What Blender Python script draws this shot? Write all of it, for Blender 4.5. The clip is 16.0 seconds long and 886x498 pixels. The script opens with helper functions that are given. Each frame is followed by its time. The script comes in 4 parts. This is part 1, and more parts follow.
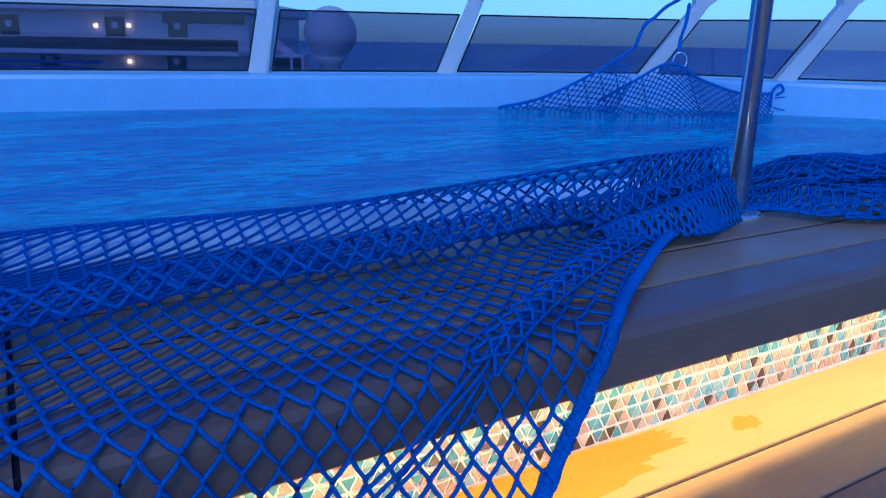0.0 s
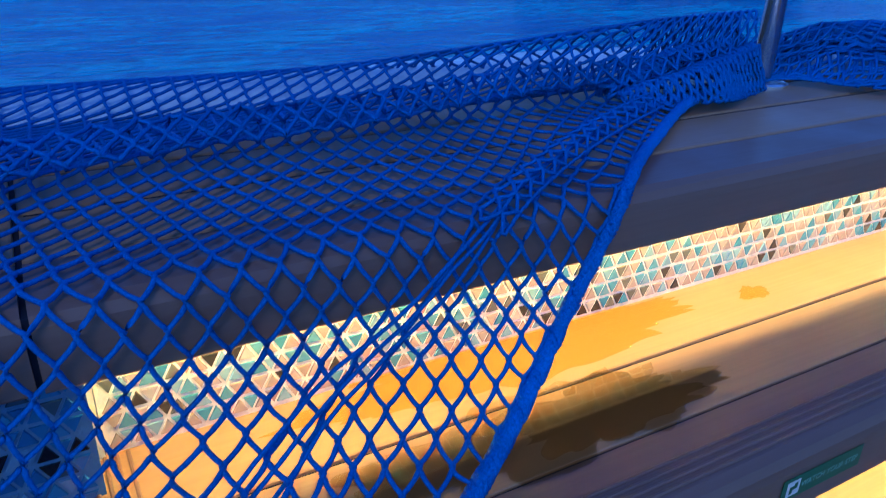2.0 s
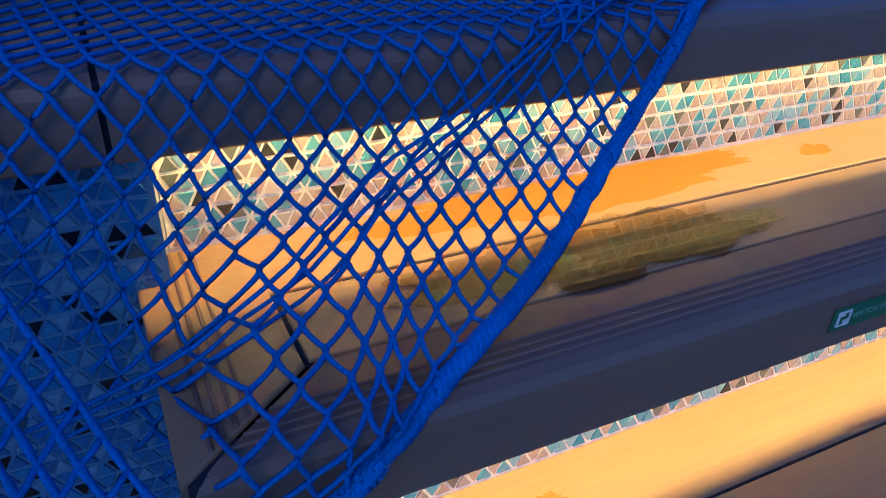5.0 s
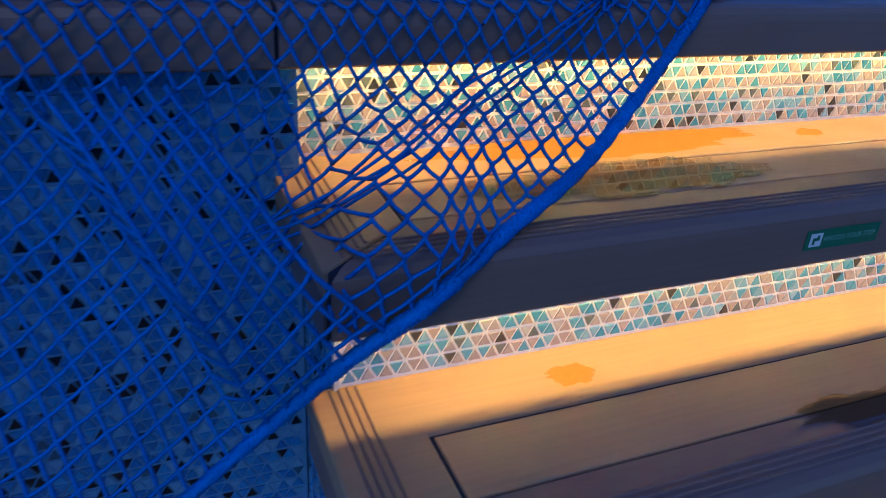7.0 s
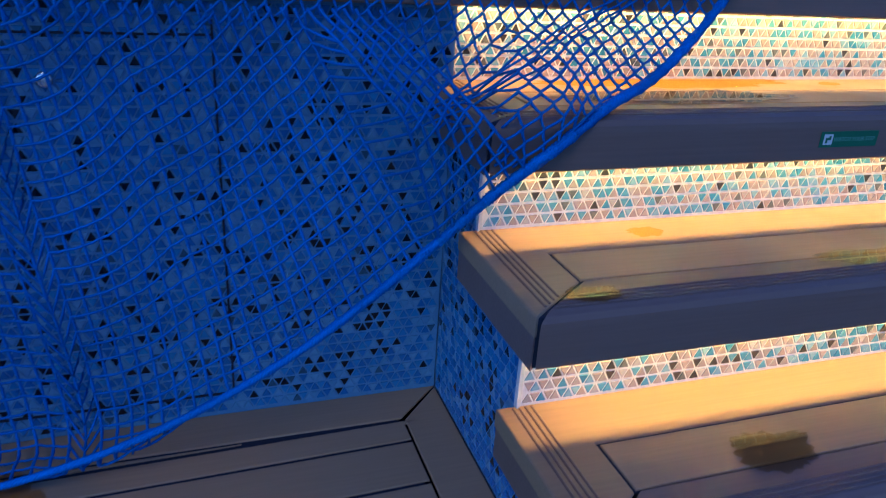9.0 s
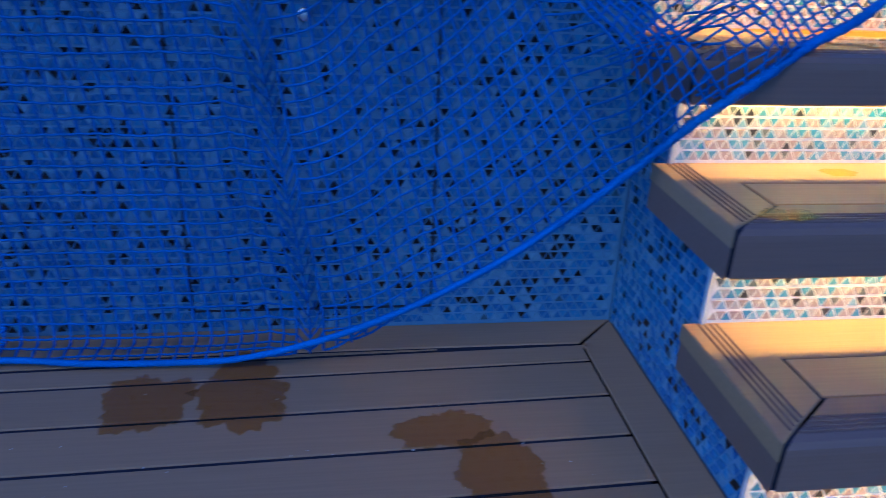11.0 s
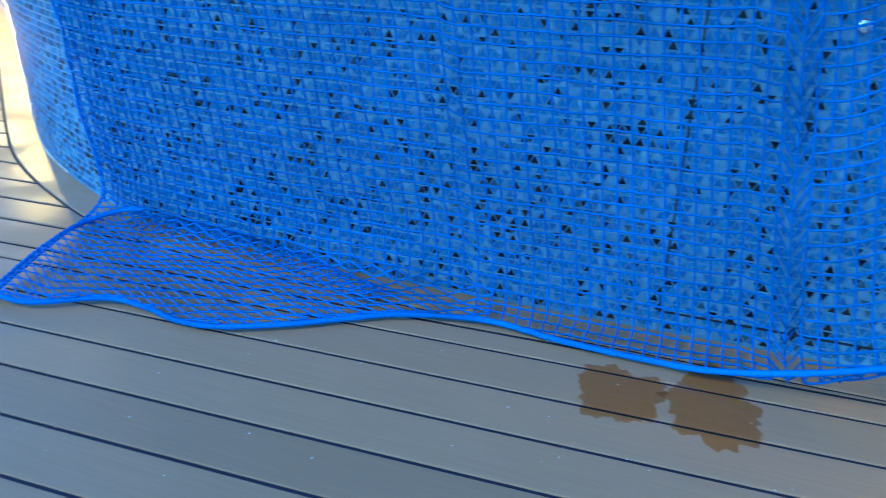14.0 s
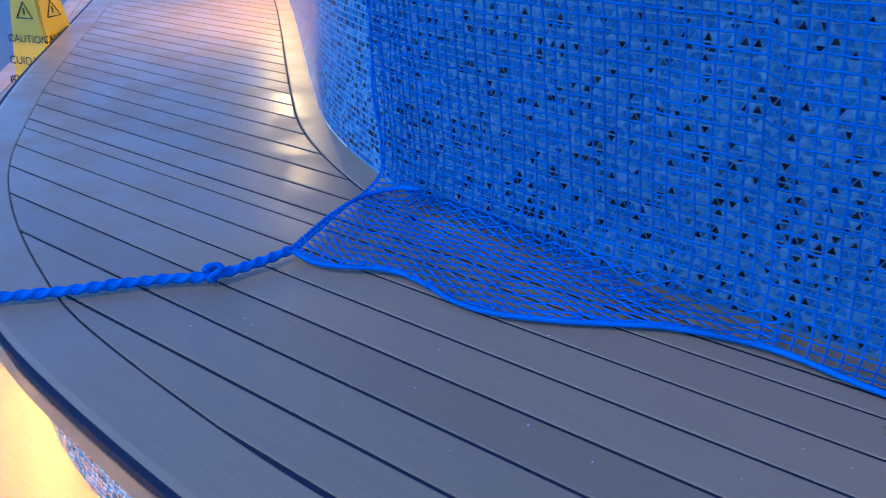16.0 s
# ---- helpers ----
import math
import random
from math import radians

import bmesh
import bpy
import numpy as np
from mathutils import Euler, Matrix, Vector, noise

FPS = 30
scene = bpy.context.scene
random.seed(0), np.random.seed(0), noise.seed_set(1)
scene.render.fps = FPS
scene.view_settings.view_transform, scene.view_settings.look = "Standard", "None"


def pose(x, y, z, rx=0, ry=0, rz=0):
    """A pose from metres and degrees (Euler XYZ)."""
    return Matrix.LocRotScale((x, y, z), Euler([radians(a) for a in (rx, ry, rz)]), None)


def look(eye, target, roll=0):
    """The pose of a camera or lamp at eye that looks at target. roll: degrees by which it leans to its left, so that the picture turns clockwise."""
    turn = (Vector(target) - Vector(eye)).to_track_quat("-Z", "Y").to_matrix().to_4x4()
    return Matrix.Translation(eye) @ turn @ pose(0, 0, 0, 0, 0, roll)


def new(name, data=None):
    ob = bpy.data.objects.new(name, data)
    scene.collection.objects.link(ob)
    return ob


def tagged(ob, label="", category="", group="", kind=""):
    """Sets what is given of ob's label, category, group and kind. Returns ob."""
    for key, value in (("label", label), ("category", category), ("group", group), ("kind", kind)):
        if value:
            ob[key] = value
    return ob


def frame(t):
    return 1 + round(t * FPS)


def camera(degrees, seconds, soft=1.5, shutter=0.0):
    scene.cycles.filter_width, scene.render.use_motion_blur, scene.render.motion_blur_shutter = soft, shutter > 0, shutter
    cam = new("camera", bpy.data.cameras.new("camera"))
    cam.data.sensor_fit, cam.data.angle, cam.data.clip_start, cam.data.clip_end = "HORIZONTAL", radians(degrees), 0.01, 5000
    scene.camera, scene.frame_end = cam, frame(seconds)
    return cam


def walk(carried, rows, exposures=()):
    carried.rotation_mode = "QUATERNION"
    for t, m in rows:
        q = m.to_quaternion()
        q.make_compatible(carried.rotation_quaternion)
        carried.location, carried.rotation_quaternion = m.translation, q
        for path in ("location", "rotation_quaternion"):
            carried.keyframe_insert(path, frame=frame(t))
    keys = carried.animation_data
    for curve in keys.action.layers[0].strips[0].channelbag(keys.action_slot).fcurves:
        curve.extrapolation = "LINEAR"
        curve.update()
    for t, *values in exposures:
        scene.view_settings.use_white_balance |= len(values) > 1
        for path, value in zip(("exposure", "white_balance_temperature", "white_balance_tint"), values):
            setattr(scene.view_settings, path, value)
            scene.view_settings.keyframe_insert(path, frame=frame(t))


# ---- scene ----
cam = camera(61.7, 16.0, soft=0.85, shutter=0.5)
PATH = [
    (0, (-0.002, -0.002, 1.093), (-0.012, 1.922, 0.548), 1.0),
    (0.5, (-0.006, 0.01, 1.081), (-0.014, 1.911, 0.459), 1.2),
    (1, (-0.012, 0.023, 1.076), (-0.017, 1.891, 0.363), 2.0),
    (1.5, (0.002, 0.011, 1.07), (-0.01, 1.859, 0.305), 1.9),
    (2, (0.003, 0.006, 1.065), (-0.032, 1.82, 0.223), 1.6),
    (2.5, (0.007, 0.01, 1.054), (-0.06, 1.786, 0.136), 1.1),
    (3, (0.003, 0.007, 1.043), (-0.059, 1.749, 0.063), 1.5),
    (3.5, (0.001, -0.005, 1.027), (-0.073, 1.709, -0.002), 1.6),
    (4, (0.003, -0.014, 1.014), (-0.129, 1.674, -0.05), 0.8),
    (6.5, (-0.013, -0.208, 0.923), (-0.167, 1.563, 0.007), 4.0),
    (7, (-0.006, -0.31, 0.933), (-0.235, 1.457, 0.025), 4.1),
    (7.5, (-0.004, -0.438, 0.94), (-0.316, 1.338, 0.075), 4.0),
    (8, (-0.037, -0.571, 0.908), (-0.346, 1.245, 0.13), 3.6),
    (10.5, (-0.037, -0.902, 0.784), (-0.627, 0.826, -0.031), 3.1),
    (11, (-0.081, -0.942, 0.772), (-0.787, 0.741, -0.045), 2.5),
    (11.5, (-0.129, -0.975, 0.769), (-0.994, 0.632, -0.048), 2.0),
    (12, (-0.142, -1.013, 0.759), (-1.151, 0.522, -0.032), 1.9),
    (12.5, (-0.18, -1.037, 0.78), (-1.295, 0.402, -0.05), 1.5),
    (13, (-0.22, -1.032, 0.818), (-1.433, 0.287, -0.07), 0.9),
    (13.5, (-0.282, -1.063, 0.823), (-1.56, 0.181, -0.082), 0.8),
    (14, (-0.317, -1.099, 0.81), (-1.696, 0.042, -0.083), 0.7),
    (14.5, (-0.356, -1.121, 0.805), (-1.829, -0.105, -0.088), 0.5),
    (15, (-0.373, -1.155, 0.817), (-1.929, -0.279, -0.083), 0.3),
    (15.5, (-0.388, -1.198, 0.82), (-2.003, -0.434, -0.08), 0.5),
    (16, (-0.42, -1.241, 0.814), (-2.058, -0.547, -0.1), 0.5),
]
EXPOSURES = [(0.0, 0.06, 6500, 6), (2.0, -0.06, 6500, 6), (4.2, -0.30, 6500, 6), (6.3, -0.55, 6500, 5), (8.2, -0.34, 6500, 5), (10.3, -0.04, 6500, 8), (11.0, 0.12, 6500, 6),
             (11.6, 0.8, 6900, 2), (12.3, 1.6, 7900, -14), (13.5, 1.7, 8100, -30), (14.5, 1.5, 7500, -22), (15.2, 1.25, 6900, -9), (16.0, 1.07, 6600, -2)]
walk(cam, [(t, look(eye, target, roll)) for t, eye, target, roll in PATH], EXPOSURES)

# ---- light: dusk sky, a faint sun under cloud, warm strips under the steps ----
world = bpy.data.worlds.new("dusk_sky")
scene.world = world
world.use_nodes = True
wn, wl = world.node_tree.nodes, world.node_tree.links
sky = wn.new("ShaderNodeTexSky")
sky.sky_type = 'NISHITA'
sky.sun_disc = False
sky.sun_elevation = radians(15.0)
sky.sun_rotation = radians(200)
sky.air_density = 1.2
sky.dust_density = 0.4
sky.ozone_density = 4.0
tint = wn.new("ShaderNodeMix")
tint.data_type, tint.blend_type = 'RGBA', 'MULTIPLY'
tint.inputs[0].default_value = 1.0
tint.inputs[7].default_value = (0.29, 0.71, 1.80, 1)
wl.new(sky.outputs[0], tint.inputs[6])
wl.new(tint.outputs[2], wn["Background"].inputs[0])
wn["Background"].inputs[1].default_value = 0.15
sun_data = bpy.data.lights.new("sun", 'SUN')
sun_data.energy = 0.5
sun_data.angle = radians(20)
sun_data.color = (0.75, 0.85, 1.0)
sun = new("sun", sun_data)
sun.matrix_world = look((0, -6, 6), (0, 0, 0))
WARM = (1.0, 0.67, 0.22)

# ---- materials ----
def nodes_of(name):
    m = bpy.data.materials.new(name)
    m.use_nodes = True
    nt = m.node_tree
    return m, nt.nodes, nt.links, nt.nodes["Principled BSDF"]


def plain(name, colour, rough=0.5, metal=0.0, spread=0.12, scale=8.0, bump=0.0, bump_scale=60.0, spec=0.5):
    """A surface with a two-scale mottling of its colour and roughness and a fine relief."""
    m, n, l, p = nodes_of(name)
    tc = n.new("ShaderNodeTexCoord")
    big = n.new("ShaderNodeTexNoise"); big.inputs["Scale"].default_value = scale; big.inputs["Detail"].default_value = 4
    fine = n.new("ShaderNodeTexNoise"); fine.inputs["Scale"].default_value = scale * 14; fine.inputs["Detail"].default_value = 3
    l.new(tc.outputs["Object"], big.inputs["Vector"]); l.new(tc.outputs["Object"], fine.inputs["Vector"])
    mix = n.new("ShaderNodeMath"); mix.operation = 'ADD'
    l.new(big.outputs["Fac"], mix.inputs[0]); l.new(fine.outputs["Fac"], mix.inputs[1])
    ramp = n.new("ShaderNodeValToRGB")
    ramp.color_ramp.elements[0].position, ramp.color_ramp.elements[1].position = 0.35, 0.65
    lo = [c * (1 - spread) for c in colour]; hi = [min(1, c * (1 + spread)) for c in colour]
    ramp.color_ramp.elements[0].color, ramp.color_ramp.elements[1].color = (*lo, 1), (*hi, 1)
    half = n.new("ShaderNodeMath"); half.operation = 'MULTIPLY'; half.inputs[1].default_value = 0.5
    l.new(mix.outputs[0], half.inputs[0]); l.new(half.outputs[0], ramp.inputs[0])
    l.new(ramp.outputs[0], p.inputs["Base Color"])
    mr = n.new("ShaderNodeMapRange"); mr.inputs["To Min"].default_value = max(0.02, rough - 0.1); mr.inputs["To Max"].default_value = min(1, rough + 0.1)
    l.new(big.outputs["Fac"], mr.inputs["Value"]); l.new(mr.outputs[0], p.inputs["Roughness"])
    p.inputs["Metallic"].default_value = metal
    p.inputs["Specular IOR Level"].default_value = spec
    if bump:
        t = n.new("ShaderNodeTexNoise"); t.inputs["Scale"].default_value = bump_scale; t.inputs["Detail"].default_value = 5
        l.new(tc.outputs["Object"], t.inputs["Vector"])
        b = n.new("ShaderNodeBump"); b.inputs["Strength"].default_value = bump; b.inputs["Distance"].default_value = 0.004
        l.new(t.outputs["Fac"], b.inputs["Height"]); l.new(b.outputs[0], p.inputs["Normal"])
    return m


def board_material(name, colour, along=(2.0, 60.0, 60.0)):
    """Moulded composite decking: fine brushed grain along the board, blotches of damp."""
    m, n, l, p = nodes_of(name)
    tc = n.new("ShaderNodeTexCoord")
    mp = n.new("ShaderNodeMapping"); mp.inputs["Scale"].default_value = along
    l.new(tc.outputs["Object"], mp.inputs["Vector"])
    grain = n.new("ShaderNodeTexNoise"); grain.inputs["Scale"].default_value = 3.0; grain.inputs["Detail"].default_value = 6
    l.new(mp.outputs[0], grain.inputs["Vector"])
    damp = n.new("ShaderNodeTexNoise"); damp.inputs["Scale"].default_value = 5.0; damp.inputs["Detail"].default_value = 5
    l.new(tc.outputs["Object"], damp.inputs["Vector"])
    info = n.new("ShaderNodeObjectInfo")
    ramp = n.new("ShaderNodeValToRGB")
    ramp.color_ramp.elements[0].position, ramp.color_ramp.elements[1].position = 0.3, 0.75
    ramp.color_ramp.elements[0].color = (*[c * 0.93 for c in colour], 1)
    ramp.color_ramp.elements[1].color = (*[c * 1.06 for c in colour], 1)
    l.new(grain.outputs["Fac"], ramp.inputs[0])
    hsv = n.new("ShaderNodeHueSaturation")
    val = n.new("ShaderNodeMapRange"); val.inputs["To Min"].default_value = 0.88; val.inputs["To Max"].default_value = 1.1
    l.new(info.outputs["Random"], val.inputs["Value"]); l.new(val.outputs[0], hsv.inputs["Value"])
    l.new(ramp.outputs[0], hsv.inputs["Color"])
    dm = n.new("ShaderNodeMapRange"); dm.inputs["From Min"].default_value = 0.42; dm.inputs["From Max"].default_value = 0.62
    dm.inputs["To Min"].default_value = 0.33; dm.inputs["To Max"].default_value = 0.50
    l.new(damp.outputs["Fac"], dm.inputs["Value"]); l.new(dm.outputs[0], p.inputs["Roughness"])
    l.new(hsv.outputs[0], p.inputs["Base Color"])
    b = n.new("ShaderNodeBump"); b.inputs["Strength"].default_value = 0.12; b.inputs["Distance"].default_value = 0.002
    l.new(grain.outputs["Fac"], b.inputs["Height"]); l.new(b.outputs[0], p.inputs["Normal"])
    return m


def tile_material(name, joined, cols):
    """Glazed triangular mosaic pieces, each of one glaze."""
    m, n, l, p = nodes_of(name)
    if joined:
        src = n.new("ShaderNodeNewGeometry").outputs["Random Per Island"]
    else:
        src = n.new("ShaderNodeObjectInfo").outputs["Random"]
    ramp = n.new("ShaderNodeValToRGB"); ramp.color_ramp.interpolation = 'CONSTANT'
    el = ramp.color_ramp.elements
    el[0].position, el[0].color = cols[0][0], (*cols[0][1], 1)
    el[1].position, el[1].color = cols[1][0], (*cols[1][1], 1)
    for pos, c in cols[2:]:
        e = el.new(pos); e.color = (*c, 1)
    l.new(src, ramp.inputs[0])
    tc = n.new("ShaderNodeTexCoord")
    cloud = n.new("ShaderNodeTexNoise"); cloud.inputs["Scale"].default_value = 70; cloud.inputs["Detail"].default_value = 4
    l.new(tc.outputs["Object"], cloud.inputs["Vector"])
    mul = n.new("ShaderNodeMix"); mul.data_type = 'RGBA'; mul.blend_type = 'MULTIPLY'; mul.inputs[0].default_value = 0.2
    l.new(ramp.outputs[0], mul.inputs[6]); l.new(cloud.outputs["Color"], mul.inputs[7])
    l.new(mul.outputs[2], p.inputs["Base Color"])
    p.inputs["Roughness"].default_value = 0.16
    p.inputs["Coat Weight"].default_value = 0.1
    b = n.new("ShaderNodeBump"); b.inputs["Strength"].default_value = 0.15; b.inputs["Distance"].default_value = 0.002
    l.new(cloud.outputs["Fac"], b.inputs["Height"]); l.new(b.outputs[0], p.inputs["Normal"])
    return m


def net_material(name, colour):
    """Braided polypropylene cord."""
    m, n, l, p = nodes_of(name)
    tc = n.new("ShaderNodeTexCoord")
    w = n.new("ShaderNodeTexNoise"); w.inputs["Scale"].default_value = 420; w.inputs["Detail"].default_value = 2
    big = n.new("ShaderNodeTexNoise"); big.inputs["Scale"].default_value = 6
    l.new(tc.outputs["Object"], w.inputs["Vector"]); l.new(tc.outputs["Object"], big.inputs["Vector"])
    ramp = n.new("ShaderNodeValToRGB")
    ramp.color_ramp.elements[0].position, ramp.color_ramp.elements[1].position = 0.3, 0.7
    ramp.color_ramp.elements[0].color = (*[c * 0.6 for c in colour], 1)
    ramp.color_ramp.elements[1].color = (*[min(1, c * 1.3) for c in colour], 1)
    add = n.new("ShaderNodeMix"); add.inputs[0].default_value = 0.45
    l.new(w.outputs["Fac"], add.inputs[2]); l.new(big.outputs["Fac"], add.inputs[3])
    l.new(add.outputs[0], ramp.inputs[0]); l.new(ramp.outputs[0], p.inputs["Base Color"])
    p.inputs["Roughness"].default_value = 0.5
    p.inputs["Specular IOR Level"].default_value = 0.06
    b = n.new("ShaderNodeBump"); b.inputs["Strength"].default_value = 0.6; b.inputs["Distance"].default_value = 0.0015
    l.new(w.outputs["Fac"], b.inputs["Height"]); l.new(b.outputs[0], p.inputs["Normal"])
    return m


BOARD = board_material("composite_decking", (0.44, 0.26, 0.145))
# Same decking darkened, so the fronts of nosings and aprons look dark
BOARD_EDGE = board_material("darkened_nosing", (0.23, 0.135, 0.105))
GAP = plain("black_caulking", (0.022, 0.028, 0.048), 0.7, spec=0.2)
GROUT = plain("white_grout", (0.90, 0.90, 0.90), 0.75, bump=0.3, bump_scale=300)
# One mosaic in two copies: strip-lit colours here, dusk blue in the next mix
PEARL_MIX = [(0.0, (0.46, 0.40, 0.42)), (0.2, (0.09, 0.34, 0.56)), (0.38, (0.50, 0.49, 0.55)), (0.50, (0.05, 0.28, 0.50)),
             (0.60, (0.43, 0.36, 0.37)), (0.74, (0.22, 0.45, 0.66)), (0.89, (0.04, 0.045, 0.055)), (0.95, (0.13, 0.16, 0.18))]
DUSK_MIX = [(0.0, (0.02, 0.22, 0.50)), (0.18, (0.13, 0.36, 0.56)), (0.31, (0.015, 0.18, 0.44)), (0.52, (0.03, 0.28, 0.56)),
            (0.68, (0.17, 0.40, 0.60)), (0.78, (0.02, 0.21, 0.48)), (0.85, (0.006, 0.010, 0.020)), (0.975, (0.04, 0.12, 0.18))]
TILE = tile_material("pearl_tile", False, PEARL_MIX)
TILE_J = tile_material("pearl_tile_field", True, PEARL_MIX)
TILE_DUSK = tile_material("dusk_blue_tile", False, DUSK_MIX)
TILE_DUSK_J = tile_material("dusk_blue_tile_field", True, DUSK_MIX)
# Grout of the unlit walls: white grout with blue dusk put into its colour
GROUT_DUSK = plain("dusk_blue_grout", (0.10, 0.29, 0.47), 0.75, bump=0.3, bump_scale=300)
NET = net_material("blue_net_cord", (0.0, 0.147, 0.49))
ROPE = net_material("blue_hem_cord", (0.0, 0.185, 0.60))
# Blue light from the pool is put into both rim colours; near rim brighter
WHITE = plain("blue_lit_gelcoat", (0.30, 0.66, 0.92), 0.32, spread=0.06)
RIM_WHITE = plain("blue_lit_rim_gelcoat", (0.55, 0.80, 0.96), 0.28, spread=0.06)
STEEL = plain("polished_steel", (0.90, 0.89, 0.88), 0.22, 0.9, 0.06)
BLACK = plain("black_rubber", (0.015, 0.015, 0.017), 0.5)
PAINT = plain("white_paint", (0.72, 0.72, 0.72), 0.45, spread=0.06, scale=0.8)
DARK = plain("dark_glass", (0.02, 0.025, 0.035), 0.1)
NAVY = plain("blue_canvas", (0.02, 0.06, 0.35), 0.8)
GREEN = plain("green_sticker", (0.012, 0.16, 0.075), 0.35)
PRINT = plain("pale_green_print", (0.16, 0.42, 0.32), 0.4)
STICKER = plain("white_sticker", (0.75, 0.78, 0.76), 0.4)
YELLOW = plain("yellow_plastic", (0.80, 0.46, 0.03), 0.4, spread=0.06)
FLOOR = plain("blue_deck_coating", (0.10, 0.13, 0.15), 0.5, spread=0.3, bump=0.4, bump_scale=90)


def glass_material(name, tint):
    """Thin tinted sheet: what lies behind shows through, with a faint mirror on it."""
    m, n, l, p = nodes_of(name)
    clear = n.new("ShaderNodeBsdfTransparent"); clear.inputs[0].default_value = (*tint, 1)
    gloss = n.new("ShaderNodeBsdfGlossy"); gloss.inputs["Roughness"].default_value = 0.02
    mix = n.new("ShaderNodeMixShader"); mix.inputs[0].default_value = 0.08
    l.new(clear.outputs[0], mix.inputs[1]); l.new(gloss.outputs[0], mix.inputs[2])
    l.new(mix.outputs[0], n["Material Output"].inputs[0])
    return m


GLASS = glass_material("tinted_windscreen", (0.52, 0.52, 0.66))


def water_material():
    m, n, l, p = nodes_of("pool_water")
    p.inputs["Roughness"].default_value = 0.09
    p.inputs["IOR"].default_value = 1.2
    p.inputs["Specular IOR Level"].default_value = 0.5
    tc = n.new("ShaderNodeTexCoord")
    mp = n.new("ShaderNodeMapping"); mp.inputs["Scale"].default_value = (1.0, 2.6, 1.0); mp.inputs["Rotation"].default_value = (0, 0, 0.5)
    l.new(tc.outputs["Object"], mp.inputs["Vector"])
    w = n.new("ShaderNodeTexNoise"); w.inputs["Scale"].default_value = 6.5; w.inputs["Detail"].default_value = 6; w.inputs["Distortion"].default_value = 1.2
    big = n.new("ShaderNodeTexNoise"); big.inputs["Scale"].default_value = 1.1; big.inputs["Detail"].default_value = 3
    l.new(mp.outputs[0], w.inputs["Vector"]); l.new(mp.outputs[0], big.inputs["Vector"])
    mul = n.new("ShaderNodeMath"); mul.operation = 'MULTIPLY'
    l.new(w.outputs["Fac"], mul.inputs[0]); l.new(big.outputs["Fac"], mul.inputs[1])
    # Ripple glints, dark troughs and the blue pool glow are put into the colour
    ramp = n.new("ShaderNodeValToRGB")
    ramp.color_ramp.elements[0].position, ramp.color_ramp.elements[1].position = 0.19, 0.36
    ramp.color_ramp.elements[0].color, ramp.color_ramp.elements[1].color = (0.0, 0.27, 0.62, 1), (0.0, 0.72, 1.0, 1)
    l.new(mul.outputs[0], ramp.inputs[0]); l.new(ramp.outputs[0], p.inputs["Base Color"])
    b = n.new("ShaderNodeBump"); b.inputs["Strength"].default_value = 1.0; b.inputs["Distance"].default_value = 0.16
    l.new(mul.outputs[0], b.inputs["Height"]); l.new(b.outputs[0], p.inputs["Normal"])
    return m


def sea_material():
    m, n, l, p = nodes_of("sea_water")
    p.inputs["Base Color"].default_value = (0.16, 0.20, 0.24, 1)
    p.inputs["Roughness"].default_value = 0.35
    tc = n.new("ShaderNodeTexCoord")
    w = n.new("ShaderNodeTexNoise"); w.inputs["Scale"].default_value = 0.05; w.inputs["Detail"].default_value = 8
    l.new(tc.outputs["Object"], w.inputs["Vector"])
    b = n.new("ShaderNodeBump"); b.inputs["Strength"].default_value = 0.5; b.inputs["Distance"].default_value = 2.0
    l.new(w.outputs["Fac"], b.inputs["Height"]); l.new(b.outputs[0], p.inputs["Normal"])
    return m


def puddle_material():
    """A thin film of water over the boards: darker, glossy."""
    m, n, l, p = nodes_of("puddle_water")
    clear = n.new("ShaderNodeBsdfTransparent"); clear.inputs[0].default_value = (0.81, 0.76, 0.63, 1)
    gloss = n.new("ShaderNodeBsdfGlossy"); gloss.inputs["Roughness"].default_value = 0.008
    fr = n.new("ShaderNodeFresnel"); fr.inputs["IOR"].default_value = 1.5
    mix = n.new("ShaderNodeMixShader")
    l.new(fr.outputs[0], mix.inputs[0]); l.new(clear.outputs[0], mix.inputs[1]); l.new(gloss.outputs[0], mix.inputs[2])
    l.new(mix.outputs[0], n["Material Output"].inputs[0])
    return m


def lit_damp_material():
    """Wet boards lit by the strips: their orange is put into the film tint."""
    m, n, l, p = nodes_of("lit_damp_film")
    clear = n.new("ShaderNodeBsdfTransparent"); clear.inputs[0].default_value = (0.98, 0.76, 0.36, 1)
    gloss = n.new("ShaderNodeBsdfGlossy"); gloss.inputs["Roughness"].default_value = 0.25
    mix = n.new("ShaderNodeMixShader"); mix.inputs[0].default_value = 0.03
    l.new(clear.outputs[0], mix.inputs[1]); l.new(gloss.outputs[0], mix.inputs[2])
    l.new(mix.outputs[0], n["Material Output"].inputs[0])
    return m


def lamp_material(name, colour, strength):
    m, n, l, p = nodes_of(name)
    p.inputs["Emission Color"].default_value = (*colour, 1)
    p.inputs["Emission Strength"].default_value = strength
    return m


WATER, SEA, PUDDLE, DAMP_LIT = water_material(), sea_material(), puddle_material(), lit_damp_material()
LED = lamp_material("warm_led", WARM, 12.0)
LED_EDGE = lamp_material("warm_led_edge", WARM, 60.0)
BULB = lamp_material("warm_bulb", (1.0, 0.72, 0.38), 6.0)

# ---- builders ----
FRAME = pose(-0.288, 0.485, 0, 0, 0, 31)     # x along the steps, y in towards the pool
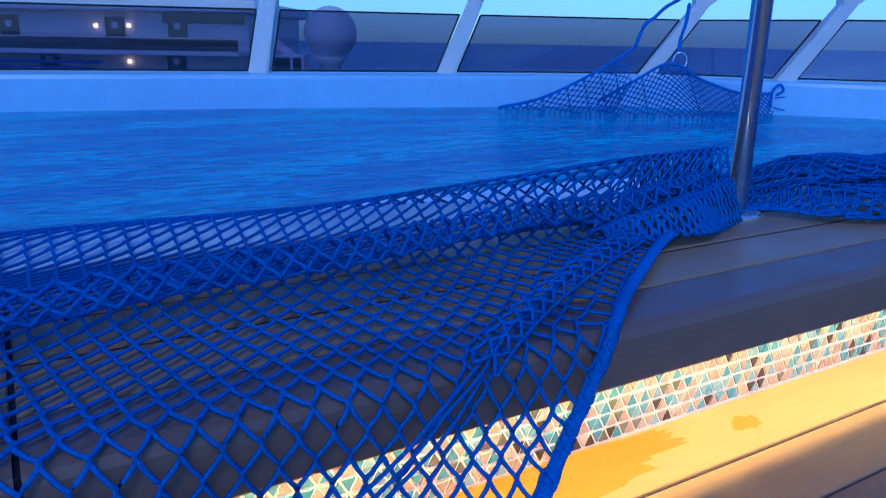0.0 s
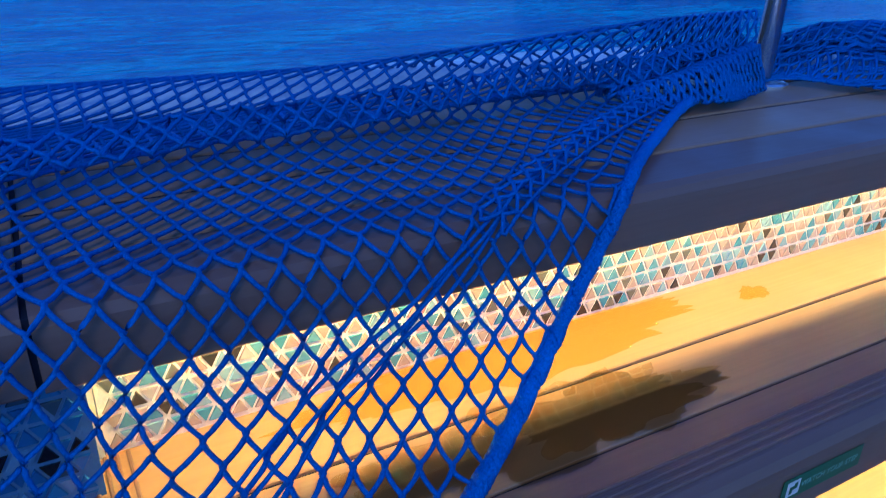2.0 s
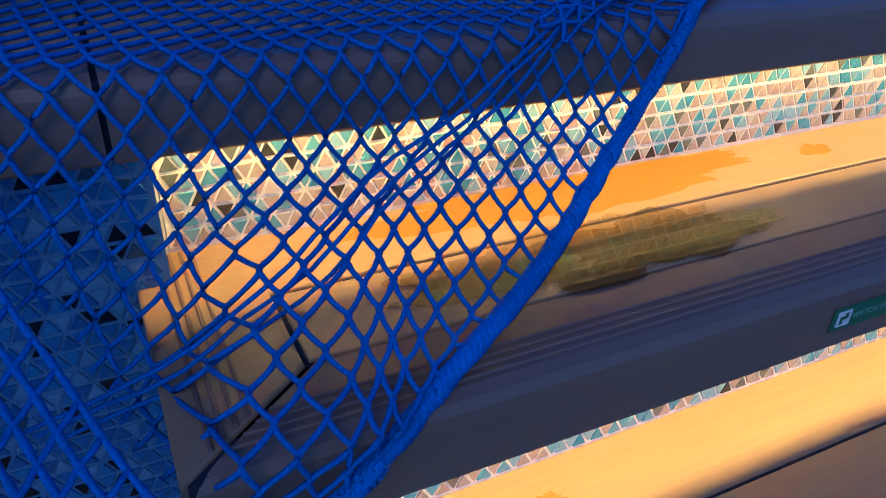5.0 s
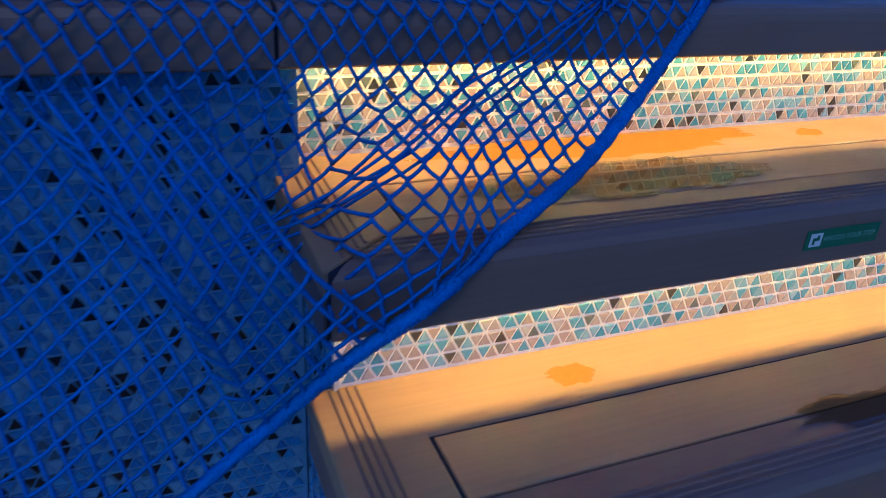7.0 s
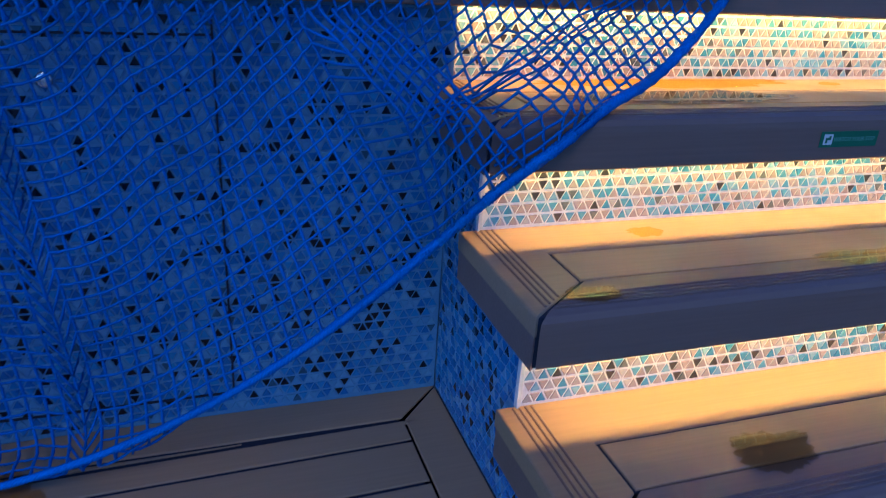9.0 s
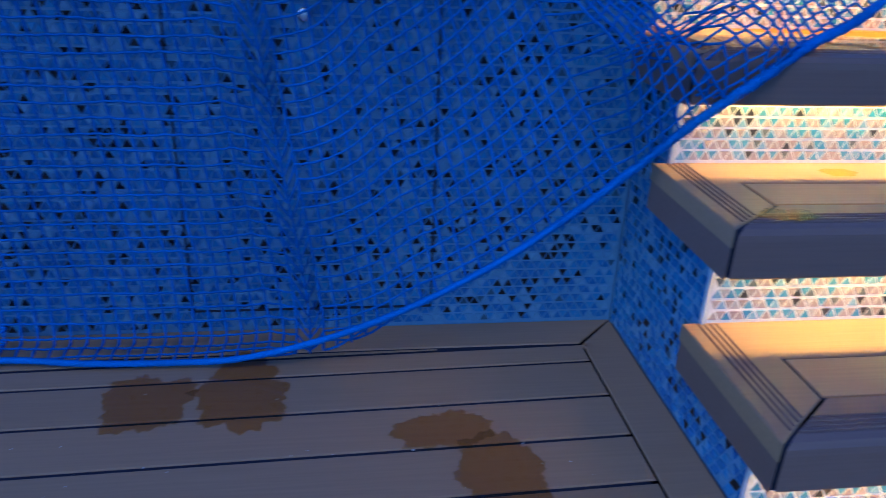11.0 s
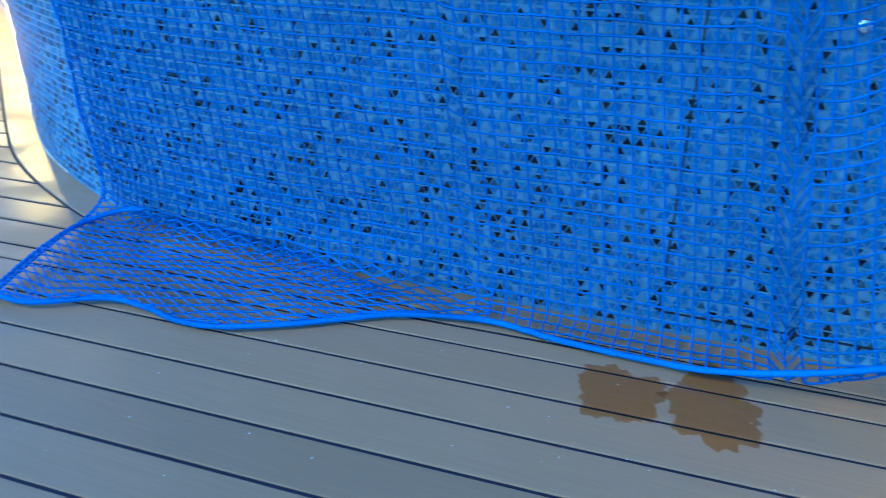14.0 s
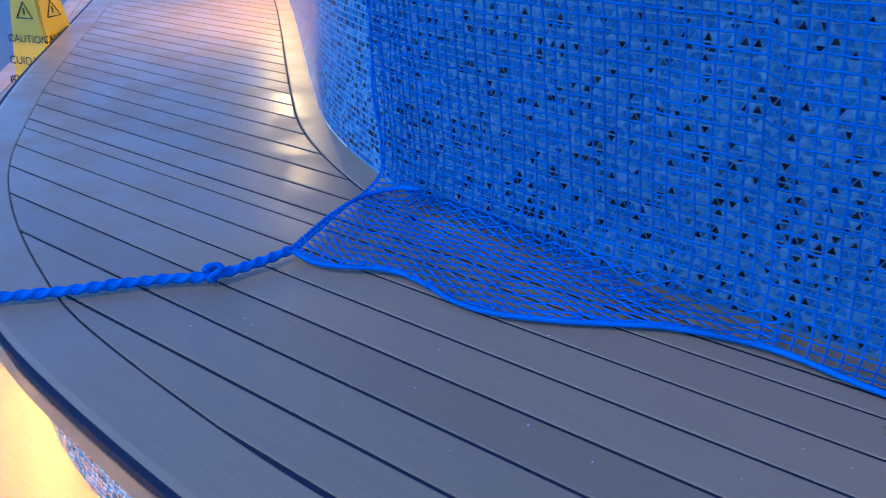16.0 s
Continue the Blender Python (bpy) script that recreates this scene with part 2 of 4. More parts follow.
def mesh_of(name, bm, mats):
    me = bpy.data.meshes.new(name)
    bm.normal_update()
    bm.to_mesh(me)
    bm.free()
    for m in (mats if isinstance(mats, (list, tuple)) else [mats]):
        me.materials.append(m)
    return me


def smooth(me):
    me.polygons.foreach_set("use_smooth", [True] * len(me.polygons))
    return me


def part(name, bm, material, parent, label="", soft=False):
    me = mesh_of(name, bm, material)
    if soft:
        smooth(me)
    ob = new(name, me)
    ob.parent = parent
    return tagged(ob, label)


def thing(name, m, label, category, group="", kind=""):
    ob = new(name)
    ob.empty_display_size = 0.1
    ob.matrix_world = m
    return tagged(ob, label, category, group, kind)


def box(x0, x1, y0, y1, z0, z1, bevel=0.0, segs=2):
    bm = bmesh.new()
    bmesh.ops.create_cube(bm, size=1)
    bmesh.ops.scale(bm, vec=(x1 - x0, y1 - y0, z1 - z0), verts=bm.verts)
    bmesh.ops.translate(bm, vec=((x0 + x1) / 2, (y0 + y1) / 2, (z0 + z1) / 2), verts=bm.verts)
    if bevel:
        bmesh.ops.bevel(bm, geom=bm.edges[:], offset=bevel, segments=segs, profile=0.5, affect='EDGES')
    return bm


def prism(points, z0, z1, bevel=0.0):
    """An upright prism over a flat outline."""
    bm = bmesh.new()
    top = [bm.verts.new((x, y, z1)) for x, y in points]
    low = [bm.verts.new((x, y, z0)) for x, y in points]
    f = bm.faces.new(top)
    bm.faces.new(low[::-1])
    for i in range(len(points)):
        j = (i + 1) % len(points)
        bm.faces.new((low[i], low[j], top[j], top[i]))
    bmesh.ops.recalc_face_normals(bm, faces=bm.faces[:])
    if bevel:
        bmesh.ops.bevel(bm, geom=[e for e in f.edges], offset=bevel, segments=2, profile=0.5, affect='EDGES')
    return bm


def tube(bm, pts, radius, sides=6, closed_ends=True):
    """Sweeps a ring along pts; radius is a number or one for each point."""
    n = len(pts)
    rad = radius if isinstance(radius, (list, tuple)) else [radius] * n
    rings = []
    ref = Vector((0.13, 0.29, 0.95)).normalized()
    for i, p in enumerate(pts):
        t = (pts[min(i + 1, n - 1)] - pts[max(i - 1, 0)])
        t = t.normalized() if t.length > 1e-9 else Vector((0, 0, 1))
        r = ref if abs(t.dot(ref)) < 0.95 else Vector((1, 0, 0))
        s = t.cross(r).normalized()
        q = s.cross(t)
        rings.append([bm.verts.new(p + (s * math.cos(k * 2 * math.pi / sides) + q * math.sin(k * 2 * math.pi / sides)) * rad[i]) for k in range(sides)])
    for a, b in zip(rings, rings[1:]):
        for k in range(sides):
            bm.faces.new((a[k], a[(k + 1) % sides], b[(k + 1) % sides], b[k]))
    if closed_ends:
        bm.faces.new(rings[0][::-1])
        bm.faces.new(rings[-1])


def spline(points, per=8):
    """A smooth line through points."""
    P = [Vector(p) for p in points]
    P = [P[0] * 2 - P[1]] + P + [P[-1] * 2 - P[-2]]
    out = []
    for i in range(1, len(P) - 2):
        for k in range(per):
            t = k / per
            a, b, c, d = P[i - 1], P[i], P[i + 1], P[i + 2]
            out.append(0.5 * ((2 * b) + (c - a) * t + (2 * a - 5 * b + 4 * c - d) * t * t + (3 * b - a - 3 * c + d) * t ** 3))
    out.append(P[-2])
    return out


def offset_line(pts, d):
    """The flat line pts moved d to its left."""
    out = []
    for i, p in enumerate(pts):
        t = (pts[min(i + 1, len(pts) - 1)] - pts[max(i - 1, 0)])
        t = Vector((t.x, t.y, 0)).normalized()
        out.append(Vector((p.x - t.y * d, p.y + t.x * d, 0)))
    return out


def ribbon(left, right, z0, z1, bevel=0.0):
    """A slab between two flat lines with as many points each."""
    bm = bmesh.new()
    rows = []
    for p, q in zip(left, right):
        rows.append([bm.verts.new((p.x, p.y, z1)), bm.verts.new((q.x, q.y, z1)), bm.verts.new((q.x, q.y, z0)), bm.verts.new((p.x, p.y, z0))])
    for a, b in zip(rows, rows[1:]):
        for k in range(4):
            bm.faces.new((a[k], a[(k + 1) % 4], b[(k + 1) % 4], b[k]))
    bm.faces.new(rows[0][::-1])
    bm.faces.new(rows[-1])
    bmesh.ops.recalc_face_normals(bm, faces=bm.faces[:])
    if bevel:
        es = [e for e in bm.edges if abs(e.verts[0].co.z - z1) < 1e-6 and abs(e.verts[1].co.z - z1) < 1e-6 and len(e.link_faces) == 2
              and any(abs(f.normal.z) < 0.5 for f in e.link_faces)]
        bmesh.ops.bevel(bm, geom=es, offset=bevel, segments=2, profile=0.5, affect='EDGES')
    return bm


# ---- plan, in the steps' own frame ----
WALL = spline([(0.0, 0.0, 0), (-0.6, 0.0, 0), (-1.2, 0.0, 0), (-1.7, 0.015, 0), (-2.08, 0.06, 0), (-2.33, 0.13, 0), (-2.77, 0.36, 0), (-3.2, 0.70, 0),
               (-4.2, 1.57, 0), (-5.0, 2.25, 0), (-6.2, 3.2, 0), (-7.6, 4.25, 0), (-9.2, 5.4, 0)], 6)
EDGE = spline([(2.4, -0.99, 0), (1.0, -0.99, 0), (-0.6, -0.99, 0), (-1.3, -1.0, 0), (-1.78, -1.005, 0), (-2.32, -0.965, 0), (-2.62, -0.90, 0), (-3.0, -0.775, 0),
               (-3.38, -0.60, 0), (-3.78, -0.34, 0), (-4.4, 0.11, 0), (-5.2, 0.75, 0), (-6.4, 1.7, 0), (-8.0, 2.9, 0), (-9.9, 4.3, 0)], 6)
RISE, SLAB = 0.2, 0.08
FRONT = {4: 0.035, 3: 0.245, 2: 0.455, 1: 0.66}    # how far each slab's front stands out from the wall
RISER = {4: -0.05, 3: 0.165, 2: 0.37, 1: 0.575}
RIGHT = 2.3

# tiles: triangles in rows on any upright strip
SIDE, ROW = 0.0225, 0.0195
def tile_mesh(up, mat):
    bm = bmesh.new()
    s, h = SIDE / 2 - 0.0031, ROW - 0.0046
    k = 1 if up else -1
    outer = [(-s, -k * h / 2), (s, -k * h / 2), (0, k * h / 2)]
    if not up:
        outer = outer[::-1]
    lo = [bm.verts.new((x, 0, z)) for x, z in outer]
    hi = [bm.verts.new((x * 0.92, -0.002, z * 0.92 - k * 0.0004)) for x, z in outer]
    bm.faces.new(hi)
    for i in range(3):
        bm.faces.new((lo[i], lo[(i + 1) % 3], hi[(i + 1) % 3], hi[i]))
    return mesh_of("tile", bm, mat)


TILE_MESHES = {False: (tile_mesh(True, TILE), tile_mesh(False, TILE)), True: (tile_mesh(True, TILE_DUSK), tile_mesh(False, TILE_DUSK))}


def tiled_strip(parent, path, z0, z1, singles, seed, blue=False):
    """Tiles on the outer side of a flat path (seen with the path running to the right). singles: a stretch of the path whose
    pieces are objects of their own; the rest is one field."""
    # blue: pieces from the copy of the mosaic with dusk light in its colour
    rnd = random.Random(seed)
    lengths = [0.0]
    for p, q in zip(path, path[1:]):
        lengths.append(lengths[-1] + (q - p).length)
    total, made = lengths[-1], 0
    bm_v, bm_f = [], []
    seg = 0
    rows = int((z1 - z0) / ROW + 0.3)
    for r in range(rows):
        z = z0 + (r + 0.5) * ROW
        seg = 0
        for c in range(int(total / (SIDE / 2)) - 1):
            d = (c + 1) * SIDE / 2
            while seg < len(lengths) - 2 and lengths[seg + 1] < d:
                seg += 1
            p, q = path[seg], path[seg + 1]
            t = (q - p).normalized()
            at = p + t * (d - lengths[seg])
            up = (r + c) % 2 == 0
            me = TILE_MESHES[blue][0 if up else 1]
            ang = math.atan2(t.y, t.x)
            if singles[0] < d < singles[1] and made < 300:
                ob = new("tile", me)
                ob.parent = parent
                ob.matrix_local = Matrix.Translation((at.x, at.y, z)) @ Matrix.Rotation(ang, 4, 'Z')
                made += 1
            else:
                base = len(bm_v)
                m = Matrix.Translation((at.x, at.y, z)) @ Matrix.Rotation(ang, 4, 'Z') @ Matrix.Rotation(rnd.uniform(-0.012, 0.012), 4, 'X')
                bm_v.extend((m @ v.co)[:] for v in me.vertices)
                bm_f.extend([base + i for i in f.vertices] for f in me.polygons)
    if bm_v:
        me = bpy.data.meshes.new("tile_field")
        me.from_pydata(bm_v, [], bm_f)
        me.materials.append(TILE_DUSK_J if blue else TILE_J)
        ob = new("tile_field", me)
        ob.parent = parent
        tagged(ob, kind="stuff")


# ---- steps ----
def step(level):
    z, f, back, own = level * RISE, FRONT[level], RISER[level + 1], RISER[level]
    left = -0.03
    e = thing("pool_step", FRAME, "grey-brown composite step with ribbed nosing, lit from underneath", "step", "steps up to the pool")
    side, nose, inner = left + 0.108, f - 0.087, back + 0.102
    th = 0.03
    y = lambda b: -b
    # one moulded board runs along the back and down the side; the middle board and the nosing meet it in dark joints
    part("surround_board", prism([(left, y(back - 0.006)), (RIGHT, y(back - 0.006)), (RIGHT, y(inner)), (side - 0.002, y(inner)), (side - 0.002, y(nose)), (left, y(f))], z - th, z, 0.003), BOARD, e)
    part("middle_board", prism([(side + 0.0025, y(inner + 0.0045)), (RIGHT, y(inner + 0.0045)), (RIGHT, y(nose - 0.004)), (side + 0.0025, y(nose - 0.004))], z - th, z, 0.0015), BOARD, e)
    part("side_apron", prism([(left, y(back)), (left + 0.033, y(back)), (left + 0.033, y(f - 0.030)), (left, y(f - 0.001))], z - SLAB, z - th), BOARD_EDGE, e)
    # nosing: a rounded front profile swept along
    prof = [(nose, z), (f - 0.016, z), (f - 0.006, z - 0.004), (f - 0.001, z - 0.012), (f, z - 0.022), (f, z - SLAB + 0.003), (f - 0.003, z - SLAB), (f - 0.032, z - SLAB), (f - 0.032, z - th), (nose, z - th)]
    bm = bmesh.new()
    a = [bm.verts.new((left + (f - b) * 108 / 87 + 0.007, y(b), zz)) for b, zz in prof]
    c = [bm.verts.new((RIGHT, y(b), zz)) for b, zz in prof]
    for i in range(len(prof)):
        j = (i + 1) % len(prof)
        bm.faces.new((a[i], a[j], c[j], c[i]))
    bm.faces.new(a[::-1]); bm.faces.new(c)
    bmesh.ops.recalc_face_normals(bm, faces=bm.faces[:])
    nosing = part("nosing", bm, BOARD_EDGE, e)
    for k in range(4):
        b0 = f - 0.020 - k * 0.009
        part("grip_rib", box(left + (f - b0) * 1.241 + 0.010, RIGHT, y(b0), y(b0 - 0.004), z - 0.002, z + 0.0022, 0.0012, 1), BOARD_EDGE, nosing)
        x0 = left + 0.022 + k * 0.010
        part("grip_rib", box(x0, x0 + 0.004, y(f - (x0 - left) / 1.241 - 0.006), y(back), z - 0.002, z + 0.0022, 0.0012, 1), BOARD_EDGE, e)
    part("joint_bed", prism([(left + 0.02, y(back)), (RIGHT, y(back)), (RIGHT, y(f - 0.033)), (left + 0.02, y(f - 0.033))], z - th - 0.003, z - 0.003), GAP, e)
    part("mitre_joint", prism([(left + 0.002, y(f - 0.004)), (left + 0.013, y(f - 0.004)), (side + 0.007, y(nose)), (side - 0.004, y(nose))], z - SLAB + 0.003, z - 0.003), GAP, e)
    part("led_strip", box(0.02, RIGHT, y(f - 0.039), y(f - 0.049), z - th - 0.0095, z - th - 0.0045), LED, e, "warm white strip light under the step")
    return e


def step_lamp(level):
    z, f = level * RISE, FRONT[level]
    d = bpy.data.lights.new("led_strip_light", 'AREA')
    d.shape, d.size, d.size_y, d.color = 'RECTANGLE', RIGHT, 0.008, WARM
    d.energy = LED_POWER * (1.0 if level == 4 else 1.0)
    ob = new("led_strip_light", d)
    ob.matrix_world = FRAME @ pose(RIGHT / 2 + 0.003, -(f - (0.039 if level == 4 else 0.044)), z - 0.041)


LED_POWER = 7.8
for k in (3, 2, 1):
    step(k)
for k in (4, 3, 2, 1):
    step_lamp(k)


def riser(level):
    b = RISER[level]
    z0, z1 = (level - 1) * RISE, level * RISE - 0.03
    w = tagged(new("stair_riser", mesh_of("stair_riser", box(0.006, RIGHT, -b + 0.003, -b + 0.06, z0 if level > 1 else -0.02, z1), GROUT)),
               "step riser with triangular glazed mosaic in aqua, pearl and black", "riser", kind="structure")
    w.matrix_world = FRAME
    tiled_strip(w, [Vector((0.006, -b + 0.003, 0)), Vector((RIGHT, -b + 0.003, 0))], z0 + 0.004, z1, (0, 1.25), level)
    part("edge_trim", box(-0.001, 0.005, -b - 0.002, -b + 0.008, z0, z1 - 0.05), STICKER, w, "thin white edge trim")


for k in (4, 3, 2, 1):
    riser(k)

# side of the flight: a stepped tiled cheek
cheek = tagged(new("wall_cheek", mesh_of("wall_cheek", box(0.003, 0.04, -RISER[1] + 0.004, 0.02, -0.02, RISE - SLAB), GROUT_DUSK)),
               "tiled side wall of the pool steps, mosaic with dusk light put into its blue", "wall", kind="structure")
cheek.matrix_world = FRAME
for lv in (2, 3):
    part("wall_block", box(0.003, 0.04, -RISER[lv] + 0.004, 0.02, (lv - 1) * RISE - SLAB, lv * RISE - SLAB), GROUT_DUSK, cheek)
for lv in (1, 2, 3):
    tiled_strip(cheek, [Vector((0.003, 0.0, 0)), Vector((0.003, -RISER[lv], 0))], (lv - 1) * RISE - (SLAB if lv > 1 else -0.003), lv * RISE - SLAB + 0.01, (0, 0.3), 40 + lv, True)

# ---- the tiled wall below the ledge ----
rev = WALL[::-1]
wall = tagged(new("wall_tiled", mesh_of("wall_tiled", ribbon(rev, offset_line(rev, 0.12), -0.02, 0.745), GROUT_DUSK)),
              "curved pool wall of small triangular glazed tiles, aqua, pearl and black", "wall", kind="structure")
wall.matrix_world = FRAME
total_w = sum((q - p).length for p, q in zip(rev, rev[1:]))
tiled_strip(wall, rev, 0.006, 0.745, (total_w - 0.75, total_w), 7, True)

# ---- the ledge: boards that follow the wall ----
PART_R = [Vector((-0.025 + k * 0.2, 0, 0)) for k in range(13)]
LEFT_LINE = [p for p in rev if p.x < -0.7] + [Vector((-0.5, 0, 0)), Vector((-0.03, 0, 0))]
TURN_LINE = [(0.90, 0.472), (1.08, 0.44), (1.30, 0.30), (1.70, 0.05), (2.35, -0.32)]    # the pool's edge bends forward past the pole


def turn_at(yy):
    for (x0, y0), (x1, y1) in zip(TURN_LINE, TURN_LINE[1:]):
        if y1 <= yy <= y0:
            return x0 + (x1 - x0) * (y0 - yy) / (y0 - y1)
    return TURN_LINE[0][0]


def nosing_profile(line, bm):
    """Rounded front board with an apron, hollow behind for the strip light."""
    prof = [(0.055, 0.8), (-0.019, 0.8), (-0.029, 0.796), (-0.034, 0.788), (-0.035, 0.778), (-0.035, 0.736), (-0.032, 0.733), (-0.008, 0.733), (-0.008, 0.77), (0.055, 0.77)]
    rings = []
    lines = [offset_line(line, d) for d, z in prof]
    for i in range(len(line)):
        rings.append([bm.verts.new((lines[k][i].x, lines[k][i].y, prof[k][1])) for k in range(len(prof))])
    for a, b in zip(rings, rings[1:]):
        for k in range(len(prof)):
            bm.faces.new((a[k], a[(k + 1) % len(prof)], b[(k + 1) % len(prof)], b[k]))
    bm.faces.new(rings[0][::-1]); bm.faces.new(rings[-1])
    bmesh.ops.recalc_face_normals(bm, faces=bm.faces[:])
    return bm


def ledge(line, label, right):
    e = thing("pool_ledge", FRAME, label, "ledge")
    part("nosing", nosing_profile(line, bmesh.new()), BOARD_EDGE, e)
    cuts = [0.055, 0.165, 0.275, 0.385, 0.47]
    for a, b in zip(cuts, cuts[1:]):
        a, b = a + 0.0075, b - 0.0015
        if right:
            bm = prism([(-0.025, a), (turn_at(a), a), (turn_at(b), b), (-0.025, b)], 0.77, 0.8, 0.003)
        else:
            bm = ribbon(offset_line(line, a), offset_line(line, b), 0.77, 0.8, 0.003)
        part("board", bm, BOARD, e)
    if right:
        part("joint_bed", prism([(-0.02, 0.02), (turn_at(0.02) - 0.01, 0.02), (turn_at(0.46) - 0.01, 0.46), (-0.02, 0.46)], 0.766, 0.797), GAP, e)
        part("joint_filler", box(-0.032, -0.023, -0.029, 0.40, 0.735, 0.795), GAP, e, "black caulking between two ledge lengths")
        part("led_strip", box(0.02, RIGHT, -0.001, 0.009, 0.7605, 0.7655), LED, e, "warm white strip light under the ledge")
    else:
        part("joint_bed", ribbon(offset_line(line, 0.02), offset_line(line, 0.46), 0.75, 0.797), GAP, e)
    return e


ledge(LEFT_LINE, "wide grey composite ledge along the pool wall, under netting", False)
ledge(PART_R, "wide grey composite ledge at the head of the steps", True)
FULL = LEFT_LINE + [Vector((-0.025 + k * 0.15, 0, 0)) for k in range(7)]
RIM_IN = offset_line(FULL, 0.472) + [Vector((x, yy, 0)) for x, yy in TURN_LINE[1:]]
def swept(line, prof):
    """Sweeps a profile of (sideways, up) along a flat line."""
    bm = bmesh.new()
    lines = [offset_line(line, d) for d, z in prof]
    rings = [[bm.verts.new((lines[k][i].x, lines[k][i].y, prof[k][1])) for k in range(len(prof))] for i in range(len(line))]
    for a, b in zip(rings, rings[1:]):
        for k in range(len(prof)):
            bm.faces.new((a[k], a[(k + 1) % len(prof)], b[(k + 1) % len(prof)], b[k]))
    bm.faces.new(rings[0][::-1]); bm.faces.new(rings[-1])
    bmesh.ops.recalc_face_normals(bm, faces=bm.faces[:])
    return bm


RIM_PROFILE = [(0.0, 0.30), (0.0, 0.796), (0.010, 0.803), (0.028, 0.814), (0.046, 0.820), (0.065, 0.822), (0.11, 0.822), (0.135, 0.816), (0.155, 0.795), (0.165, 0.75), (0.17, 0.30)]
rim = tagged(new("pool_rim", smooth(mesh_of("pool_rim", swept(RIM_IN, RIM_PROFILE), RIM_WHITE))), "smooth pale moulded pool rim, blue pool light put into its colour", "pool rim", kind="structure")
rim.matrix_world = FRAME

# ---- deck ----
DECK = tagged(new("floor", mesh_of("floor", ribbon(offset_line(spline([(2.4, -0.3, 0), (-0.3, -0.3, 0), (-1.8, -0.35, 0), (-2.5, -0.15, 0), (-3.4, 0.4, 0), (-9.3, 4.8, 0)], 6), 0.0),
              offset_line(spline([(2.4, -0.85, 0), (-0.3, -0.85, 0), (-1.8, -0.85, 0), (-2.6, -0.72, 0), (-3.4, -0.35, 0), (-9.3, 4.2, 0)], 6), 0.0), -0.05, -0.03), GAP)),
              "deck of long grey composite planks with black joints", "deck", kind="structure")
DECK.matrix_world = FRAME
part("joint_bed", ribbon(WALL, [min(EDGE, key=lambda q: (q - p).length) for p in WALL], -0.03, -0.003), GAP, DECK)
part("joint_bed", ribbon([Vector((-0.1, 0, 0)), Vector((2.4, -0.3, 0))], [Vector((-0.1, -0.95, 0)), Vector((2.4, -0.95, 0))], -0.03, -0.003), GAP, DECK)
# border along the wall, along the cheek, and round the outer edge
part("border_board", ribbon(WALL, [Vector((min(p.x, -0.092), p.y, 0)) for p in offset_line(WALL, 0.09)], -0.03, 0, 0.003), BOARD, DECK)
part("border_board", prism([(0.0, -0.004), (-0.086, -0.094), (-0.086, -0.86), (0.0, -0.86)], -0.03, 0, 0.003), BOARD, DECK)
part("border_board", swept(EDGE, [(-0.1375, -0.08), (-0.1375, -0.003), (-0.1345, 0.0), (-0.026, 0.0), (-0.013, -0.003), (-0.004, -0.011), (0.0, -0.024), (0.0, -0.08)]), BOARD, DECK)
inner_e = offset_line(EDGE, -0.141)
inner_w = offset_line(WALL, 0.098)


def crossings(line, ang, v):
    """Where a flat line crosses the plank line at v; given as places along the planks."""
    c, s = math.cos(ang), math.sin(ang)
    out = []
    for p, q in zip(line, line[1:]):
        v0, v1 = -p.x * s + p.y * c, -q.x * s + q.y * c
        if (v0 - v) * (v1 - v) < 0:
            t = (v - v0) / (v1 - v0)
            w = p + (q - p) * t
            out.append(w.x * c + w.y * s)
    return out


PLANK = radians(1.65)
cp, sp = math.cos(PLANK), math.sin(PLANK)
J0, PITCH, GAPW = -0.1550, 0.1122, 0.0080
strips = [(J0 + GAPW / 2, -0.097)] + [(J0 - PITCH * (k + 1) + GAPW / 2, J0 - PITCH * k - GAPW / 2) for k in range(7)] + [(-0.097 + 0.002 + PITCH * k + GAPW, -0.097 + PITCH * (k + 1)) for k in range(44)]
for v0, v1 in strips:
    L, R = [], []
    for k in range(7):
        vv = v0 + (v1 - v0) * k / 6
        outs = crossings(inner_e, PLANK, vv)
        ins = crossings(inner_w, PLANK, vv)
        far = min(outs) if outs else None
        end = (-0.0905 + vv * sp) / cp
        if ins and vv > -0.11:
            end = min(ins)
        if vv < -0.85:
            end = 2.3
            if len(outs) > 1:
                far, end = sorted(outs)[:2]
        if far is None or end - far < 0.05:
            continue
        L.append(Vector((far * cp - vv * sp, far * sp + vv * cp, 0)))
        R.append(Vector((end * cp - vv * sp, end * sp + vv * cp, 0)))
    if len(L) > 1:
        part("plank", ribbon(L, R, -0.03, 0, 0.002), BOARD, DECK)
part("plank", prism([(0.0, -0.66), (2.4, -0.66), (2.4, -0.848), (0.0, -0.848)], -0.03, 0, 0.003), BOARD, DECK)
part("plank", prism([(0.0, -0.54), (2.4, -0.54), (2.4, -0.655), (0.0, -0.655)], -0.03, 0, 0.003), BOARD, DECK)

# the step below the deck
e2 = offset_line(EDGE, -0.075)
low_riser = tagged(new("wall_low", mesh_of("wall_low", ribbon(e2, offset_line(EDGE, -0.13), -0.42, -0.03), GROUT)), "low tiled wall under the deck edge, pale mosaic", "wall", kind="structure")
low_riser.matrix_world = FRAME
tiled_strip(low_riser, e2[::-1], -0.397, -0.06, (1.9, 2.55), 71)
low = thing("lower_walkway", FRAME, "lower composite walkway lit orange from under the deck edge", "walkway")
